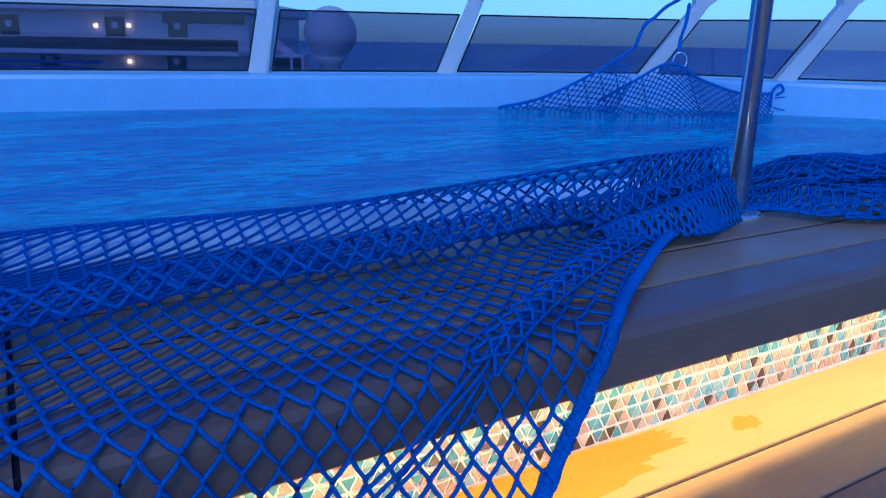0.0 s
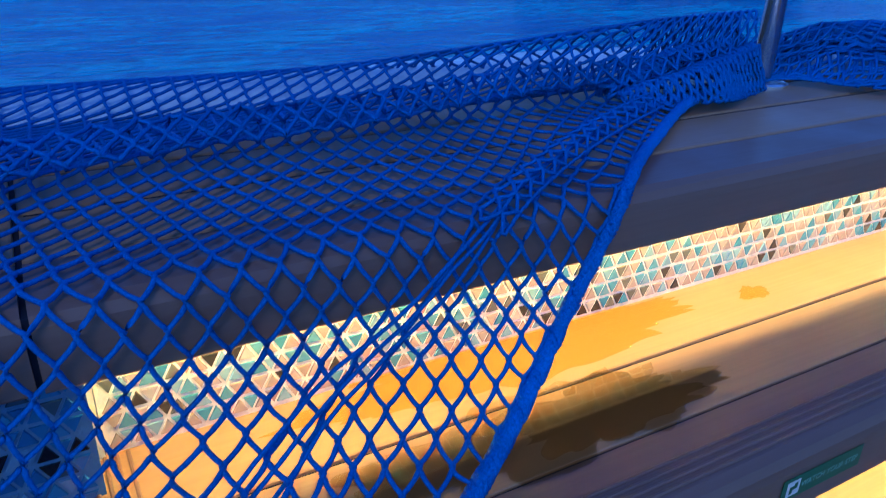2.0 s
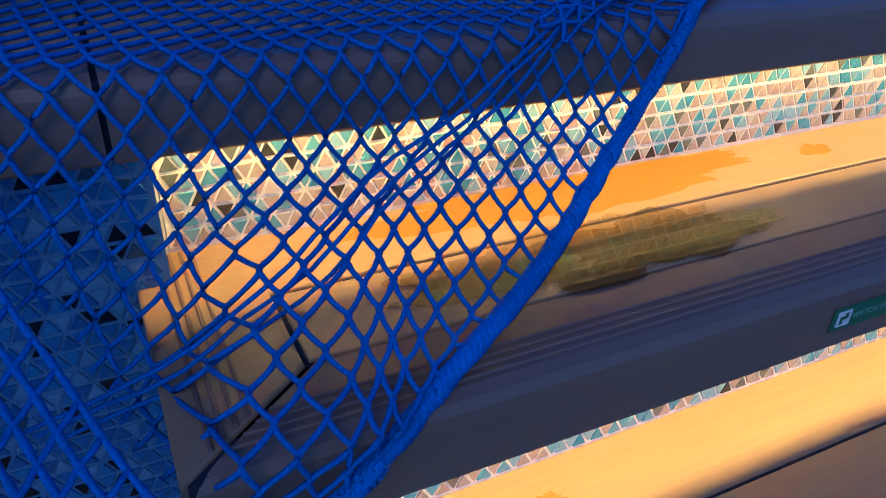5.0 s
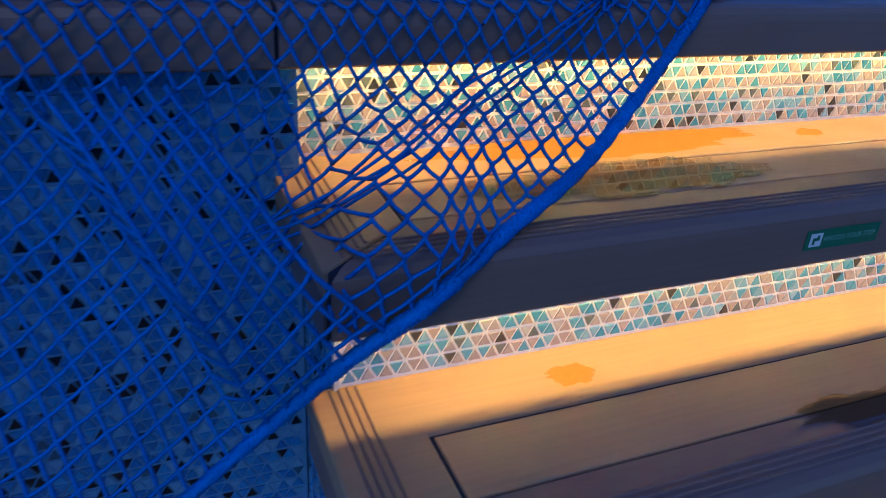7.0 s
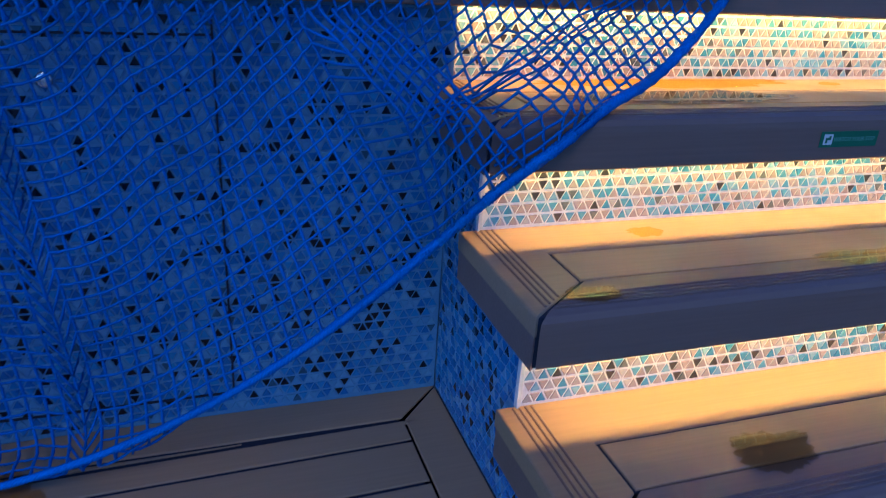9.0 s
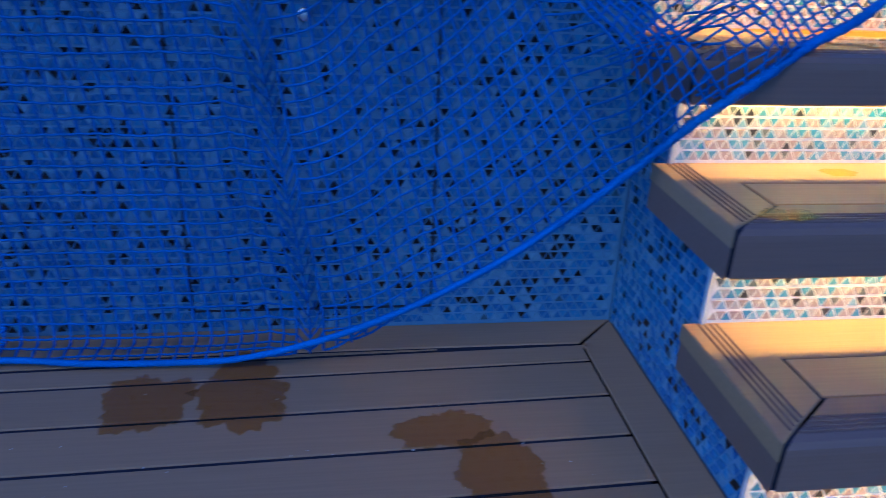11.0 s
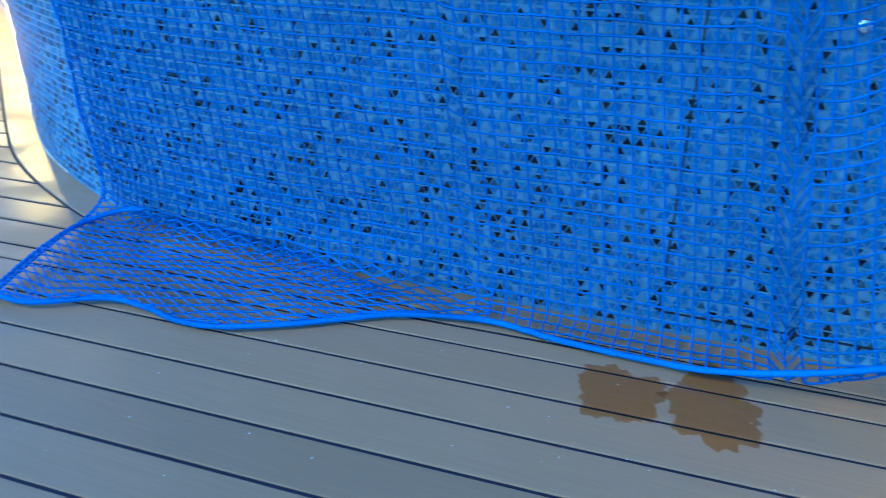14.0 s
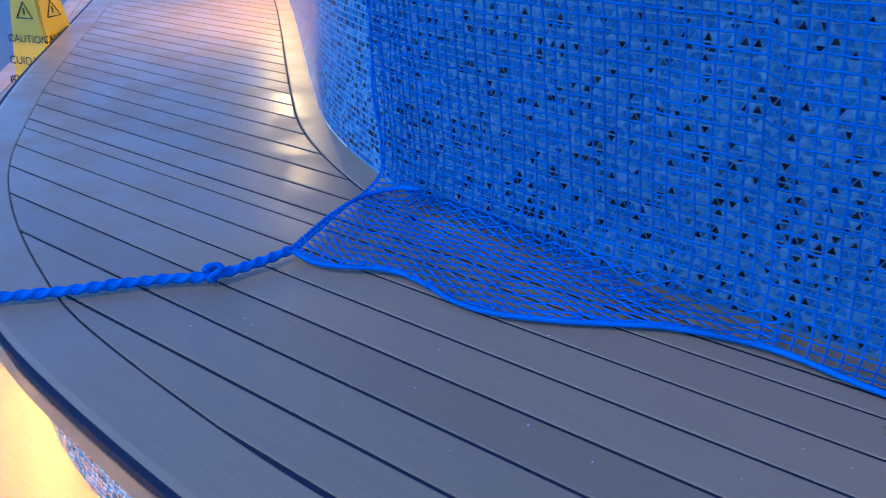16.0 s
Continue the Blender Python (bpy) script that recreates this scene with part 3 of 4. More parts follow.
for k, (o0, o1) in enumerate(((0.33, -0.095), (0.46, 0.336), (0.60, 0.466))):
    part("board", ribbon(offset_line(EDGE, o0), offset_line(EDGE, o1), -0.43, -0.40, 0.002), BOARD, low)
part("led_strip", ribbon(offset_line(EDGE, -0.055), offset_line(EDGE, -0.067), -0.088, -0.081), LED_EDGE, low, "warm strip light under the deck edge")
tagged(new("ground", mesh_of("ground", box(-14, 14, -14, 2.0, -0.45, -0.408), FLOOR)), "blue-grey textured ship deck", "deck", kind="structure")
# Added lamp for the warm glow on the far deck; its real source is unseen
d = bpy.data.lights.new("far_glow_light", 'AREA')
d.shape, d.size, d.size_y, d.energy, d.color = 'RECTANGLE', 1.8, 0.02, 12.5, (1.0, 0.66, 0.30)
ob = new("far_glow_light", d)
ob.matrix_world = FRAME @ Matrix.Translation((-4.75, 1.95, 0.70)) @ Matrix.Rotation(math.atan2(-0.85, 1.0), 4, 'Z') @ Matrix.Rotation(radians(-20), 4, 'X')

# ---- pool water, far rim, windscreen ----
near_edge = offset_line(RIM_IN, 0.16) + [Vector((6.0, -1.0, 0))]
wat = tagged(new("water", mesh_of("water", ribbon(near_edge, [Vector((p.x * 1.5 + 2.0, 7.0, 0)) for p in near_edge], 0.3, 0.655), WATER)), "rippled blue pool water at dusk", "water", kind="structure")
wat.matrix_world = FRAME
FAR = spline([(-6.5, 2.9, 0), (-4.5, 3.55, 0), (-2.5, 4.2, 0), (-1.25, 4.66, 0), (0.0, 5.02, 0), (0.8, 5.25, 0), (1.38, 5.33, 0), (2.1, 4.92, 0), (2.7, 4.70, 0), (4.0, 4.2, 0), (6.0, 3.2, 0)], 6)
tagged(new("pool_rim_far", mesh_of("pool_rim_far", ribbon(FAR, offset_line(FAR, 0.5), 0.2, 0.866, 0.03), WHITE)), "far pale pool rim under the windscreen, blue pool light in its colour", "pool rim", kind="structure")


def windscreen():
    """Slanting posts with tinted panes between them, on the far rim."""
    e = thing("glass_windscreen", Matrix.Identity(4), "tinted glass windscreen between slanting white posts", "windscreen")
    feet = [(-4.3, 3.95), (-2.75, 4.42), (-1.22, 4.86), (-0.03, 5.24), (1.42, 5.55), (2.22, 5.08), (3.3, 4.72), (4.8, 4.1)]
    lean = [(0.10, 0.02), (0.10, 0.02), (0.09, 0.02), (0.20, 0.02), (0.36, 0.02), (0.34, -0.03), (0.3, -0.05), (0.3, -0.1)]
    H = 0.62
    tops = [(x + a * 1.25, y + b) for (x, y), (a, b) in zip(feet, lean)]
    def at(k, h):
        (x, y), (a, b) = feet[k], tops[k]
        return Vector((x + (a - x) * h, y + (b - y) * h, 0.866 + H * h))
    for k in range(len(feet)):
        bm = bmesh.new()
        w, d = 0.055, 0.05
        rings = []
        for h, g in ((0.0, 1.15), (0.5, 1.0), (0.78, 0.95), (0.86, 1.5), (1.3, 1.6)):
            c = at(k, h)
            rings.append([bm.verts.new(c + Vector((sx * w * g, sy * d, 0))) for sx, sy in ((-1, -1), (1, -1), (1, 1), (-1, 1))])
        for a, b in zip(rings, rings[1:]):
            for i in range(4):
                bm.faces.new((a[i], a[(i + 1) % 4], b[(i + 1) % 4], b[i]))
        bm.faces.new(rings[0][::-1]); bm.faces.new(rings[-1])
        bmesh.ops.bevel(bm, geom=[x for x in bm.edges if abs(x.verts[0].co.z - x.verts[1].co.z) > 0.05], offset=0.012, segments=2, affect='EDGES')
        part("post", bm, PAINT, e, "white slanting post")
    for k in range(len(feet) - 1):
        a0, a1, b0, b1 = at(k, 0.02), at(k, 0.62), at(k + 1, 0.02), at(k + 1, 0.62)
        go = (b0 - a0).normalized() * 0.075
        bm = bmesh.new()
        back = Vector((0, 0.01, 0))
        q = [bm.verts.new(p) for p in (a0 + go, b0 - go, b1 - go, a1 + go)] + [bm.verts.new(p + back) for p in (a0 + go, b0 - go, b1 - go, a1 + go)]
        for f in ((0, 1, 2, 3), (7, 6, 5, 4), (0, 4, 5, 1), (1, 5, 6, 2), (2, 6, 7, 3), (3, 7, 4, 0)):
            bm.faces.new([q[i] for i in f])
        pane = part("pane", bm, GLASS, e, "blue-grey tinted glass pane")
        pane.visible_shadow = False
        bm = bmesh.new()
        for p, r in (((a0 + go), (b0 - go)), ((b0 - go), (b1 - go)), ((a0 + go), (a1 + go)), ((a1 + go), (b1 - go))):
            tube(bm, [p, r], 0.006, 5)
        part("gasket", bm, BLACK, pane, "black rubber gasket")
        bm = bmesh.new()
        tube(bm, [at(k, 1.12), at(k + 1, 1.12)], 0.05, 8)
        part("top_rail", bm, PAINT, e, "white top rail")
    return e


windscreen()

# ---- steel pole on the ledge ----
def steel_pole():
    e = thing("steel_pole", FRAME @ pose(1.106, 0.284, 0.8), "polished steel pole standing on the ledge", "pole")
    bm = bmesh.new()
    tube(bm, [Vector((0, 0, 0.004)), Vector((0, 0, 2.2))], 0.0172, 28)
    part("tube", bm, STEEL, e, soft=True)
    bm = bmesh.new()
    tube(bm, [Vector((0, 0, 0.0)), Vector((0, 0, 0.004)), Vector((0, 0, 0.006))], [0.046, 0.046, 0.04], 28)
    part("flange", bm, STEEL, e, "thin steel base flange")


steel_pole()

# ---- netting ----
ROPE_PTS = [(-2.187, 0.385, 0.022), (-2.085, 0.383, 0.018), (-1.955, 0.312, 0.016), (-1.85, 0.312, 0.016), (-1.76, 0.33, 0.014), (-1.665, 0.318, 0.014), (-1.545, 0.262, 0.014), (-1.45, 0.205, 0.014),
            (-1.35, 0.15, 0.014), (-1.18, 0.112, 0.015), (-1.02, 0.132, 0.015), (-0.87, 0.138, 0.015), (-0.745, 0.15, 0.027), (-0.59, 0.174, 0.078), (-0.439, 0.197, 0.152), (-0.293, 0.214, 0.245), (-0.175, 0.212, 0.33),
            (-0.079, 0.214, 0.411), (-0.004, 0.240, 0.494), (0.071, 0.262, 0.562), (0.164, 0.228, 0.612), (0.257, 0.179, 0.637), (0.338, 0.13, 0.668), (0.419, 0.080, 0.713), (0.495, 0.047, 0.780),
            (0.535, 0.022, 0.812), (0.60, -0.03, 0.814), (0.672, -0.080, 0.816), (0.75, -0.135, 0.816), (0.824, -0.180, 0.817), (0.92, -0.222, 0.82), (1.06, -0.285, 0.825)]
ROPE_LINE = spline([(a, -b, z) for a, b, z in ROPE_PTS], 10)
rope_len = [0.0]
for p, q in zip(ROPE_LINE, ROPE_LINE[1:]):
    rope_len.append(rope_len[-1] + (q - p).length)


def rope_at(f):
    d = min(max(f, 0), 1) * rope_len[-1]
    lo, hi = 0, len(rope_len) - 1
    while hi - lo > 1:
        mid = (lo + hi) // 2
        if rope_len[mid] <= d:
            lo = mid
        else:
            hi = mid
    t = (d - rope_len[lo]) / max(1e-9, rope_len[hi] - rope_len[lo])
    return ROPE_LINE[lo].lerp(ROPE_LINE[hi], t)


def wall_back(a):
    """How far the wall's face lies back at a place along it."""
    best = min(WALL, key=lambda p: abs(p.x - a))
    return best.y if a < 0 else 0.0


def clear_steps(p):
    """Keeps the net outside the slabs that it hangs over."""
    if p.x > -0.045:
        for lv in (3, 2):
            f, z = FRONT[lv] + 0.012, lv * RISE + 0.008
            if -p.y < f and p.z < z and p.z > z - 0.17:
                if p.z > z - 0.045:
                    p.z = z
                else:
                    p.y = -f
    return p


def ease(x, lo, hi):
    t = min(1.0, max(0.0, (x - lo) / (hi - lo)))
    return t * t * (3 - 2 * t)


def measured(out):
    acc = [0.0]
    for p, q in zip(out, out[1:]):
        acc.append(acc[-1] + (q - p).length)
    return out, acc


def along(x, rows):
    """Reads a table of (x, y) rows, straight between them."""
    for (x0, y0), (x1, y1) in zip(rows, rows[1:]):
        if x <= x1:
            break
    return y0 + (y1 - y0) * (x - x0) / (x1 - x0)


def rope_over(a):
    """Which share of the hem rope lies left of a place along the steps."""
    return next((k / 1500 for k in range(1501) if rope_at(k / 1500).x > a), 1.0)


def column(f, layer, top_a, nose_a):
    """One line of the net from the pool rim over the ledge down to the hem, as a list of points."""
    r = rope_at(f)
    k = ease(top_a, 0.0, 1.1) ** 1.3                                  # gathers towards the pole
    wob = noise.noise(Vector((top_a * 3.1, 0.3, layer))) * 0.03
    wob2 = noise.noise(Vector((top_a * 2.3, 7.3, layer))) * 0.03

    def P(a, b, z):
        return Vector((a, wall_back(a) - b, z))

    def Q(u, b, z):
        """On the ledge: u is 0 over its front edge and 1 over the rim, to which the net runs slanting."""
        return P(nose_a + (top_a - nose_a) * u, b, z)
    g = ease(top_a, 0.6, 1.12) * 0.11
    kz = k ** 2.2
    pts = [Q(1.0, -0.645 + 0.17 * k + g, 0.746 + 0.09 * kz), Q(0.90, -0.61 + 0.17 * k + g, 0.814 + 0.09 * kz), Q(0.81, -0.56 + 0.16 * k + g, 0.832 + 0.088 * kz),
           Q(0.72, -0.515 + 0.14 * k + g * 0.9, 0.829 + 0.076 * kz), Q(0.62, -0.465 + 0.12 * k + g * 0.6 + wob2 * 0.3, 0.808 + 0.06 * kz),
           Q(0.40, -0.33 + 0.03 * k, 0.818), Q(0.24, -0.17 - 0.08 * k + wob, 0.828 + 0.015 * k),
           Q(0.21, -0.13 - 0.10 * k + wob, 0.842), Q(0.24, -0.20 - 0.06 * k + wob, 0.856 + 0.02 * k), Q(0.25, -0.235 - 0.04 * k + wob2, 0.838),
           Q(0.19, -0.17 - 0.08 * k + wob, 0.815)]
    if r.z < 0.80:
        a = nose_a
        pts += [Q(0.07, -0.06, 0.808), P(a, 0.008, 0.808), P(a, 0.036, 0.802), P(a, 0.046, 0.78)]
        if r.z < 0.70:
            pts.append(P(a * 0.96 + r.x * 0.04, 0.050, 0.725))
        start = pts[-1]
        drop = max(0.0, start.z - r.z)
        if r.x > -0.10 and r.z < 0.61:                                # over the nosing of the top step
            lip = Vector((start.x + (r.x - start.x) * 0.55, -(FRONT[3] + 0.014), 0.612))
            lip = r.lerp(lip, ease(0.612 - r.z, 0.0, 0.09))
            lip.z = max(lip.z, 0.612)
            pts += [start.lerp(lip, 0.35), start.lerp(lip, 0.7), lip, lip.lerp(r, 0.3) + Vector((0, -0.004, 0)), lip.lerp(r, 0.65) + Vector((0, -0.004, 0)), r]
            return measured(spline(pts, 6))
        hold = 1.0 - ease(nose_a, -0.40, 0.08)
        foot_a = r.x - 0.14 * ease(-r.x, 1.0, 2.2)
        lying = 1.0 - ease(r.z, 0.016, 0.20)                          # 1: down the tiles, then out over the deck to the hem
        base = None
        for g in (0.18, 0.36, 0.54, 0.72, 0.84, 0.92, 0.97):
            q = min(1.0, g / 0.84)
            ax = start.x + (foot_a - start.x) * q
            low_p = Vector((ax, wall_back(ax) - 0.022 - 0.035 * (q > 0.99), start.z + (0.025 - start.z) * q))
            if g > 0.84:
                low_p = low_p.lerp(r, (g - 0.84) / 0.16)
                low_p.z = max(0.009, min(low_p.z, 0.022))
            p = start.lerp(r, g)
            p.y += (wall_back(p.x) - 0.026 - p.y) * hold * min(1.0, drop / 0.6) * (1 - g ** 3)
            p = p.lerp(low_p, lying)
            if g < 0.9:
                p.y += noise.noise(Vector((p.x * 5, p.z * 4, layer * 3.0))) * 0.010
            pts.append(p)
        pts.append(r)
    else:
        pts += [pts[-1].lerp(r, 0.6) + Vector((0, 0, 0.004)), r]
    return measured([clear_steps(p) for p in spline(pts, 6)])


def walk_along(col, d):
    out, acc = col
    if d >= acc[-1]:
        return out[-1].copy(), True
    lo, hi = 0, len(acc) - 1
    while hi - lo > 1:
        mid = (lo + hi) // 2
        if acc[mid] <= d:
            lo = mid
        else:
            hi = mid
    t = (d - acc[lo]) / max(1e-9, acc[hi] - acc[lo])
    return out[lo].lerp(out[hi], t), False


def netting(columns, half, rows, radius, start=0.0, sides=5, slack=0.0, limit=None):
    """Knotless diamond netting over a sheet that is given by its columns: the cords run side by side for a little at each crossing."""
    n = len(columns) - 1
    bm = bmesh.new()
    def node(x, j):
        i = min(int(x), n - 1)
        t = x - i
        d = max(0.0, start + j * half)
        p, e0 = walk_along(columns[i], d)
        q, e1 = walk_along(columns[i + 1], d)
        w = p.lerp(q, t)
        if slack:
            w = w + noise.noise_vector(w * 9.0) * slack
        return w, e0 and e1
    for s in range(2 * (n - 1)):
        base, turn = s // 2, (0.5 if s % 2 == 0 else -0.5)
        pts, rad = [], []
        for j in range(rows):
            x = base + 0.5 + (turn if j % 2 else 0)
            if not 0 <= x <= n:
                break
            if limit and start + j * half > limit(x):
                break
            w, ended = node(x, j)
            up = (node(x, j + 0.35)[0] - node(x, j - 0.35)[0])
            up = up.normalized() * min(0.0026, half * 0.12)
            x2 = base + 0.5 + (0 if j % 2 else turn)
            lean = (node(x2, j + 1)[0] - w).cross(up)
            lean = up.cross(lean).normalized() * radius * 0.45 if lean.length > 1e-9 else Vector()
            pts += [w - up - lean * (1 if j else 0), w + up + lean]
            rad += [radius, radius * 1.08]
            if ended or j == rows - 1:
                break
            v, e2 = node(x2, j + 1)
            d = (v - up) - (w + up)
            if d.length > 0.012:
                pts += [w + up + d * 0.33, w + up + d * 0.67]
                rad += [radius * 0.92, radius * 0.92]
        if len(pts) > 2:
            tube(bm, pts, rad, sides)
    return bm


safety_net = thing("safety_net", FRAME, "bright blue knotted safety net draped over the ledge and wall", "net")
CELL = 0.0305
HEM_UNDER = [(-2.45, -2.187), (-1.2, -1.27), (-0.5, -0.76), (-0.2, -0.45), (0.0, -0.19), (0.2, 0.085), (0.35, 0.29), (0.49, 0.49)]   # ledge's front edge, hem below it
def net_columns():
    """Evenly spaced along the ledge's front edge, then gathered towards the pole."""
    res = []
    nh = int((0.49 + 2.45) / CELL)
    for k in range(nh + 1):
        a = 0.49 - (nh - k) * CELL
        res.append(column(rope_over(along(a, HEM_UNDER)), 0, a + 0.46 - 0.02 * ease(a, -0.2, 0.5), a))
    f0 = rope_over(0.50)
    for k in range(1, 16):
        t = k / 15
        res.append(column(f0 + (1 - f0) * t, 0, 0.95 + 0.145 * t, rope_at(f0 + (1 - f0) * t).x))
    return res


cols0 = net_columns()
ncol = len(cols0) - 1
def front_end(col):
    """How far along a column the diamond netting goes before the cords of the wall's netting take over."""
    out, acc = col
    for i in range(len(out) // 3, len(out)):
        if out[i].z < 0.722 and out[i].x < -0.15 + 0.18 * (0.73 - out[i].z) / 0.22:
            return acc[i]
    return acc[-1] + 1.0


drops = [front_end(c) for c in cols0]
def limit(x):
    i = min(max(int(x), 0), ncol - 1)
    return drops[i] + (drops[i + 1] - drops[i]) * (x - i)


part("net_sheet", netting(cols0, 0.0240, 130, 0.0025, limit=limit), NET, safety_net, soft=True)


def hanging(columns):
    """The part of each column that hangs below the ledge's top edge."""
    res = []
    for out, acc in columns:
        k = next((i for i in range(len(out) // 3, len(out)) if out[i].z < 0.730), len(out) - 2)
        res.append(measured(out[min(k, len(out) - 2):]))
    return res


def square_netting(columns, h, radius, sides=5):
    """Netting whose cords run down the columns and straight across them."""
    bm = bmesh.new()
    n = len(columns)
    for c in columns:
        pts, rad, d = [], [], 0.0
        while d < c[1][-1]:
            w, _ = walk_along(c, d)
            pts.append(w + noise.noise_vector(w * 14.0) * 0.0025); rad.append(radius * (1.25 if len(pts) % 2 else 0.92))
            d += h / 2
        pts.append(c[0][-1]); rad.append(radius)
        if len(pts) > 2:
            tube(bm, pts, rad, sides)
    foot = [next((a for p, a in zip(*c) if p.z < 0.034), c[1][-1] - (0.12 * (1 - ease(c[0][-1].z, 0.03, 0.20)) if c[0][-1].x > -1.22 else 0.0)) for c in columns]
    for j in range(-12, 60):                                         # rows run parallel to the hem, and to the wall's foot where the net reaches the deck
        run = []
        for i, c in enumerate(columns + [None]):
            if c is not None and 0.004 < foot[i] - j * h < c[1][-1] - 0.004:
                w, _ = walk_along(c, foot[i] - j * h + 0.004 * noise.noise(Vector((i * 0.35, j * 0.6, 2.0))))
                run.append(w + noise.noise_vector(w * 14.0) * 0.0025 + Vector((0, -radius * 0.5, 0)))
            else:
                if len(run) > 2:
                    mid = []
                    for p, q in zip(run, run[1:]):
                        mid += [p, p.lerp(q, 0.5) + Vector((0, 0, -0.0016))]
                    mid.append(run[-1])
                    tube(bm, mid, radius * 0.95, sides)
                run = []
    return bm


f_end = rope_over(0.03)
nsq = int(f_end * rope_len[-1] / 0.0280)


def wall_column(k):
    f = 0.002 + (f_end - 0.002) * k / nsq
    a = rope_at(f).x
    a -= 0.10 + 0.12 * ease(-a, 1.0, 2.2) + 0.08 * ease(a, -0.7, 0.0)         # the cords lean
    return column(f, 0, a + 0.46, a)


cols1 = hanging([wall_column(k) for k in range(nsq + 1)])


def off_deck(col):
    """The part of a column above the deck boards, where slack net lies in front of the wall."""
    out, acc = col
    return measured([p for p in out if p.z > 0.03]) if out[-1].x < -1.22 else col


part("net_sheet", square_netting([off_deck(c) for c in cols1], 0.0280, 0.0025), NET, safety_net, "net hanging square over the tiled wall", soft=True)


# slack net that lies on the deck between the wall's foot and the hem
flat = []
for out, acc in cols1[::2]:
    tail = [p for p in out if p.z < 0.06]
    if out[-1].x < -1.12 and len(tail) > 3:
        flat.append(measured([p + Vector((0, 0, 0.004)) for p in tail]))
# Same net, in the brighter hem colour so it looks lighter than on the wall
part("net_sheet", netting(flat, 0.0140, 55, 0.0024, slack=0.009), ROPE, safety_net, "slack net lying on the deck boards", soft=True)


def braided(line, radius, parent, name, label, strands=3, pitch=0.05):
    """A laid rope: a core and strands wound round it."""
    size = [(radius(p) if callable(radius) else radius) * (1 + 0.10 * noise.noise(p * 40)) for p in line]
    core = bmesh.new()
    tube(core, line, [r * 0.78 for r in size], 8)
    acc = 0.0
    for s in range(strands):
        pts = []
        acc = 0.0
        for i, p in enumerate(line):
            if i:
                acc += (p - line[i - 1]).length
            t = (line[min(i + 1, len(line) - 1)] - line[max(i - 1, 0)]).normalized()
            side = t.cross(Vector((0.1, 0.2, 0.97))).normalized()
            up = side.cross(t)
            a = acc / pitch * 2 * math.pi + s * 2 * math.pi / strands
            pts.append(p + (side * math.cos(a) + up * math.sin(a)) * size[i] * 0.5)
        tube(core, pts, [r * 0.55 for r in size], 6)
    return part(name, core, ROPE, parent, label, soft=True)


def resample(line, d):
    out, left = [line[0]], d
    for p, q in zip(line, line[1:]):
        L = (q - p).length
        at = 0.0
        while L - at >= left:
            at += left
            out.append(p.lerp(q, at / L))
            left = d
        left -= L - at
    return out


braided(resample(ROPE_LINE, 0.006), lambda p: 0.0066 + 0.0030 * ease(p.x, -0.4, 0.1) * (1 - 0.55 * ease(p.x, 0.2, 0.6)), safety_net, "hem_rope", "thick blue hem rope of the net", 4, 0.028)
TAIL = spline([(-2.187, -0.385, 0.024), (-2.205, -0.47, 0.02), (-2.242, -0.57, 0.019), (-2.309, -0.635, 0.017), (-2.375, -0.713, 0.017), (-2.44, -0.80, 0.017), (-2.53, -0.90, 0.016), (-2.61, -0.985, 0.012), (-2.64, -1.02, -0.03), (-2.635, -1.035, -0.09), (-2.62, -1.045, -0.15), (-2.64, -1.07, -0.185)], 10)
braided(resample(TAIL, 0.007), 0.0125, safety_net, "tie_rope", "twisted tail rope knotted off over the deck edge", 2, 0.07)
bm = bmesh.new()
knot = [Vector((-2.238, -0.565, 0.022)) + Vector((math.cos(t) * 0.012 + 0.004 * math.sin(3 * t), math.sin(2 * t) * 0.016, 0.006 + math.sin(t) * 0.014)) for t in [k * 0.33 for k in range(26)]]
tube(bm, knot, 0.0075, 7)
part("knot", bm, ROPE, safety_net, "overhand knot in the tail rope", soft=True)

# left edge of the net: a gathered selvedge down the tiles and out to the tail
edge_line = cols0[0][0]
low_edge = [p for p in edge_line if p.z < 0.79]
braided(resample(low_edge, 0.008), 0.0045, safety_net, "selvedge", "gathered selvedge at the net's end", 3, 0.06)
for dy in (0.0, 0.022):
    braid = spline([(-2.15 + dy, 0.035, 0.05), (-2.20, 0.03 - dy * 0.3, 0.04), (-2.245, -0.01 - dy * 0.4, 0.03), (-2.262, -0.07 - dy * 0.5, 0.026), (-2.245, -0.19 - dy * 0.4, 0.024), (-2.215, -0.30 - dy * 0.2, 0.022), (-2.187, -0.39, 0.022)], 12)
    braided(resample(braid, 0.008), 0.0065, safety_net, "selvedge", "gathered selvedge at the net's end", 3, 0.05)

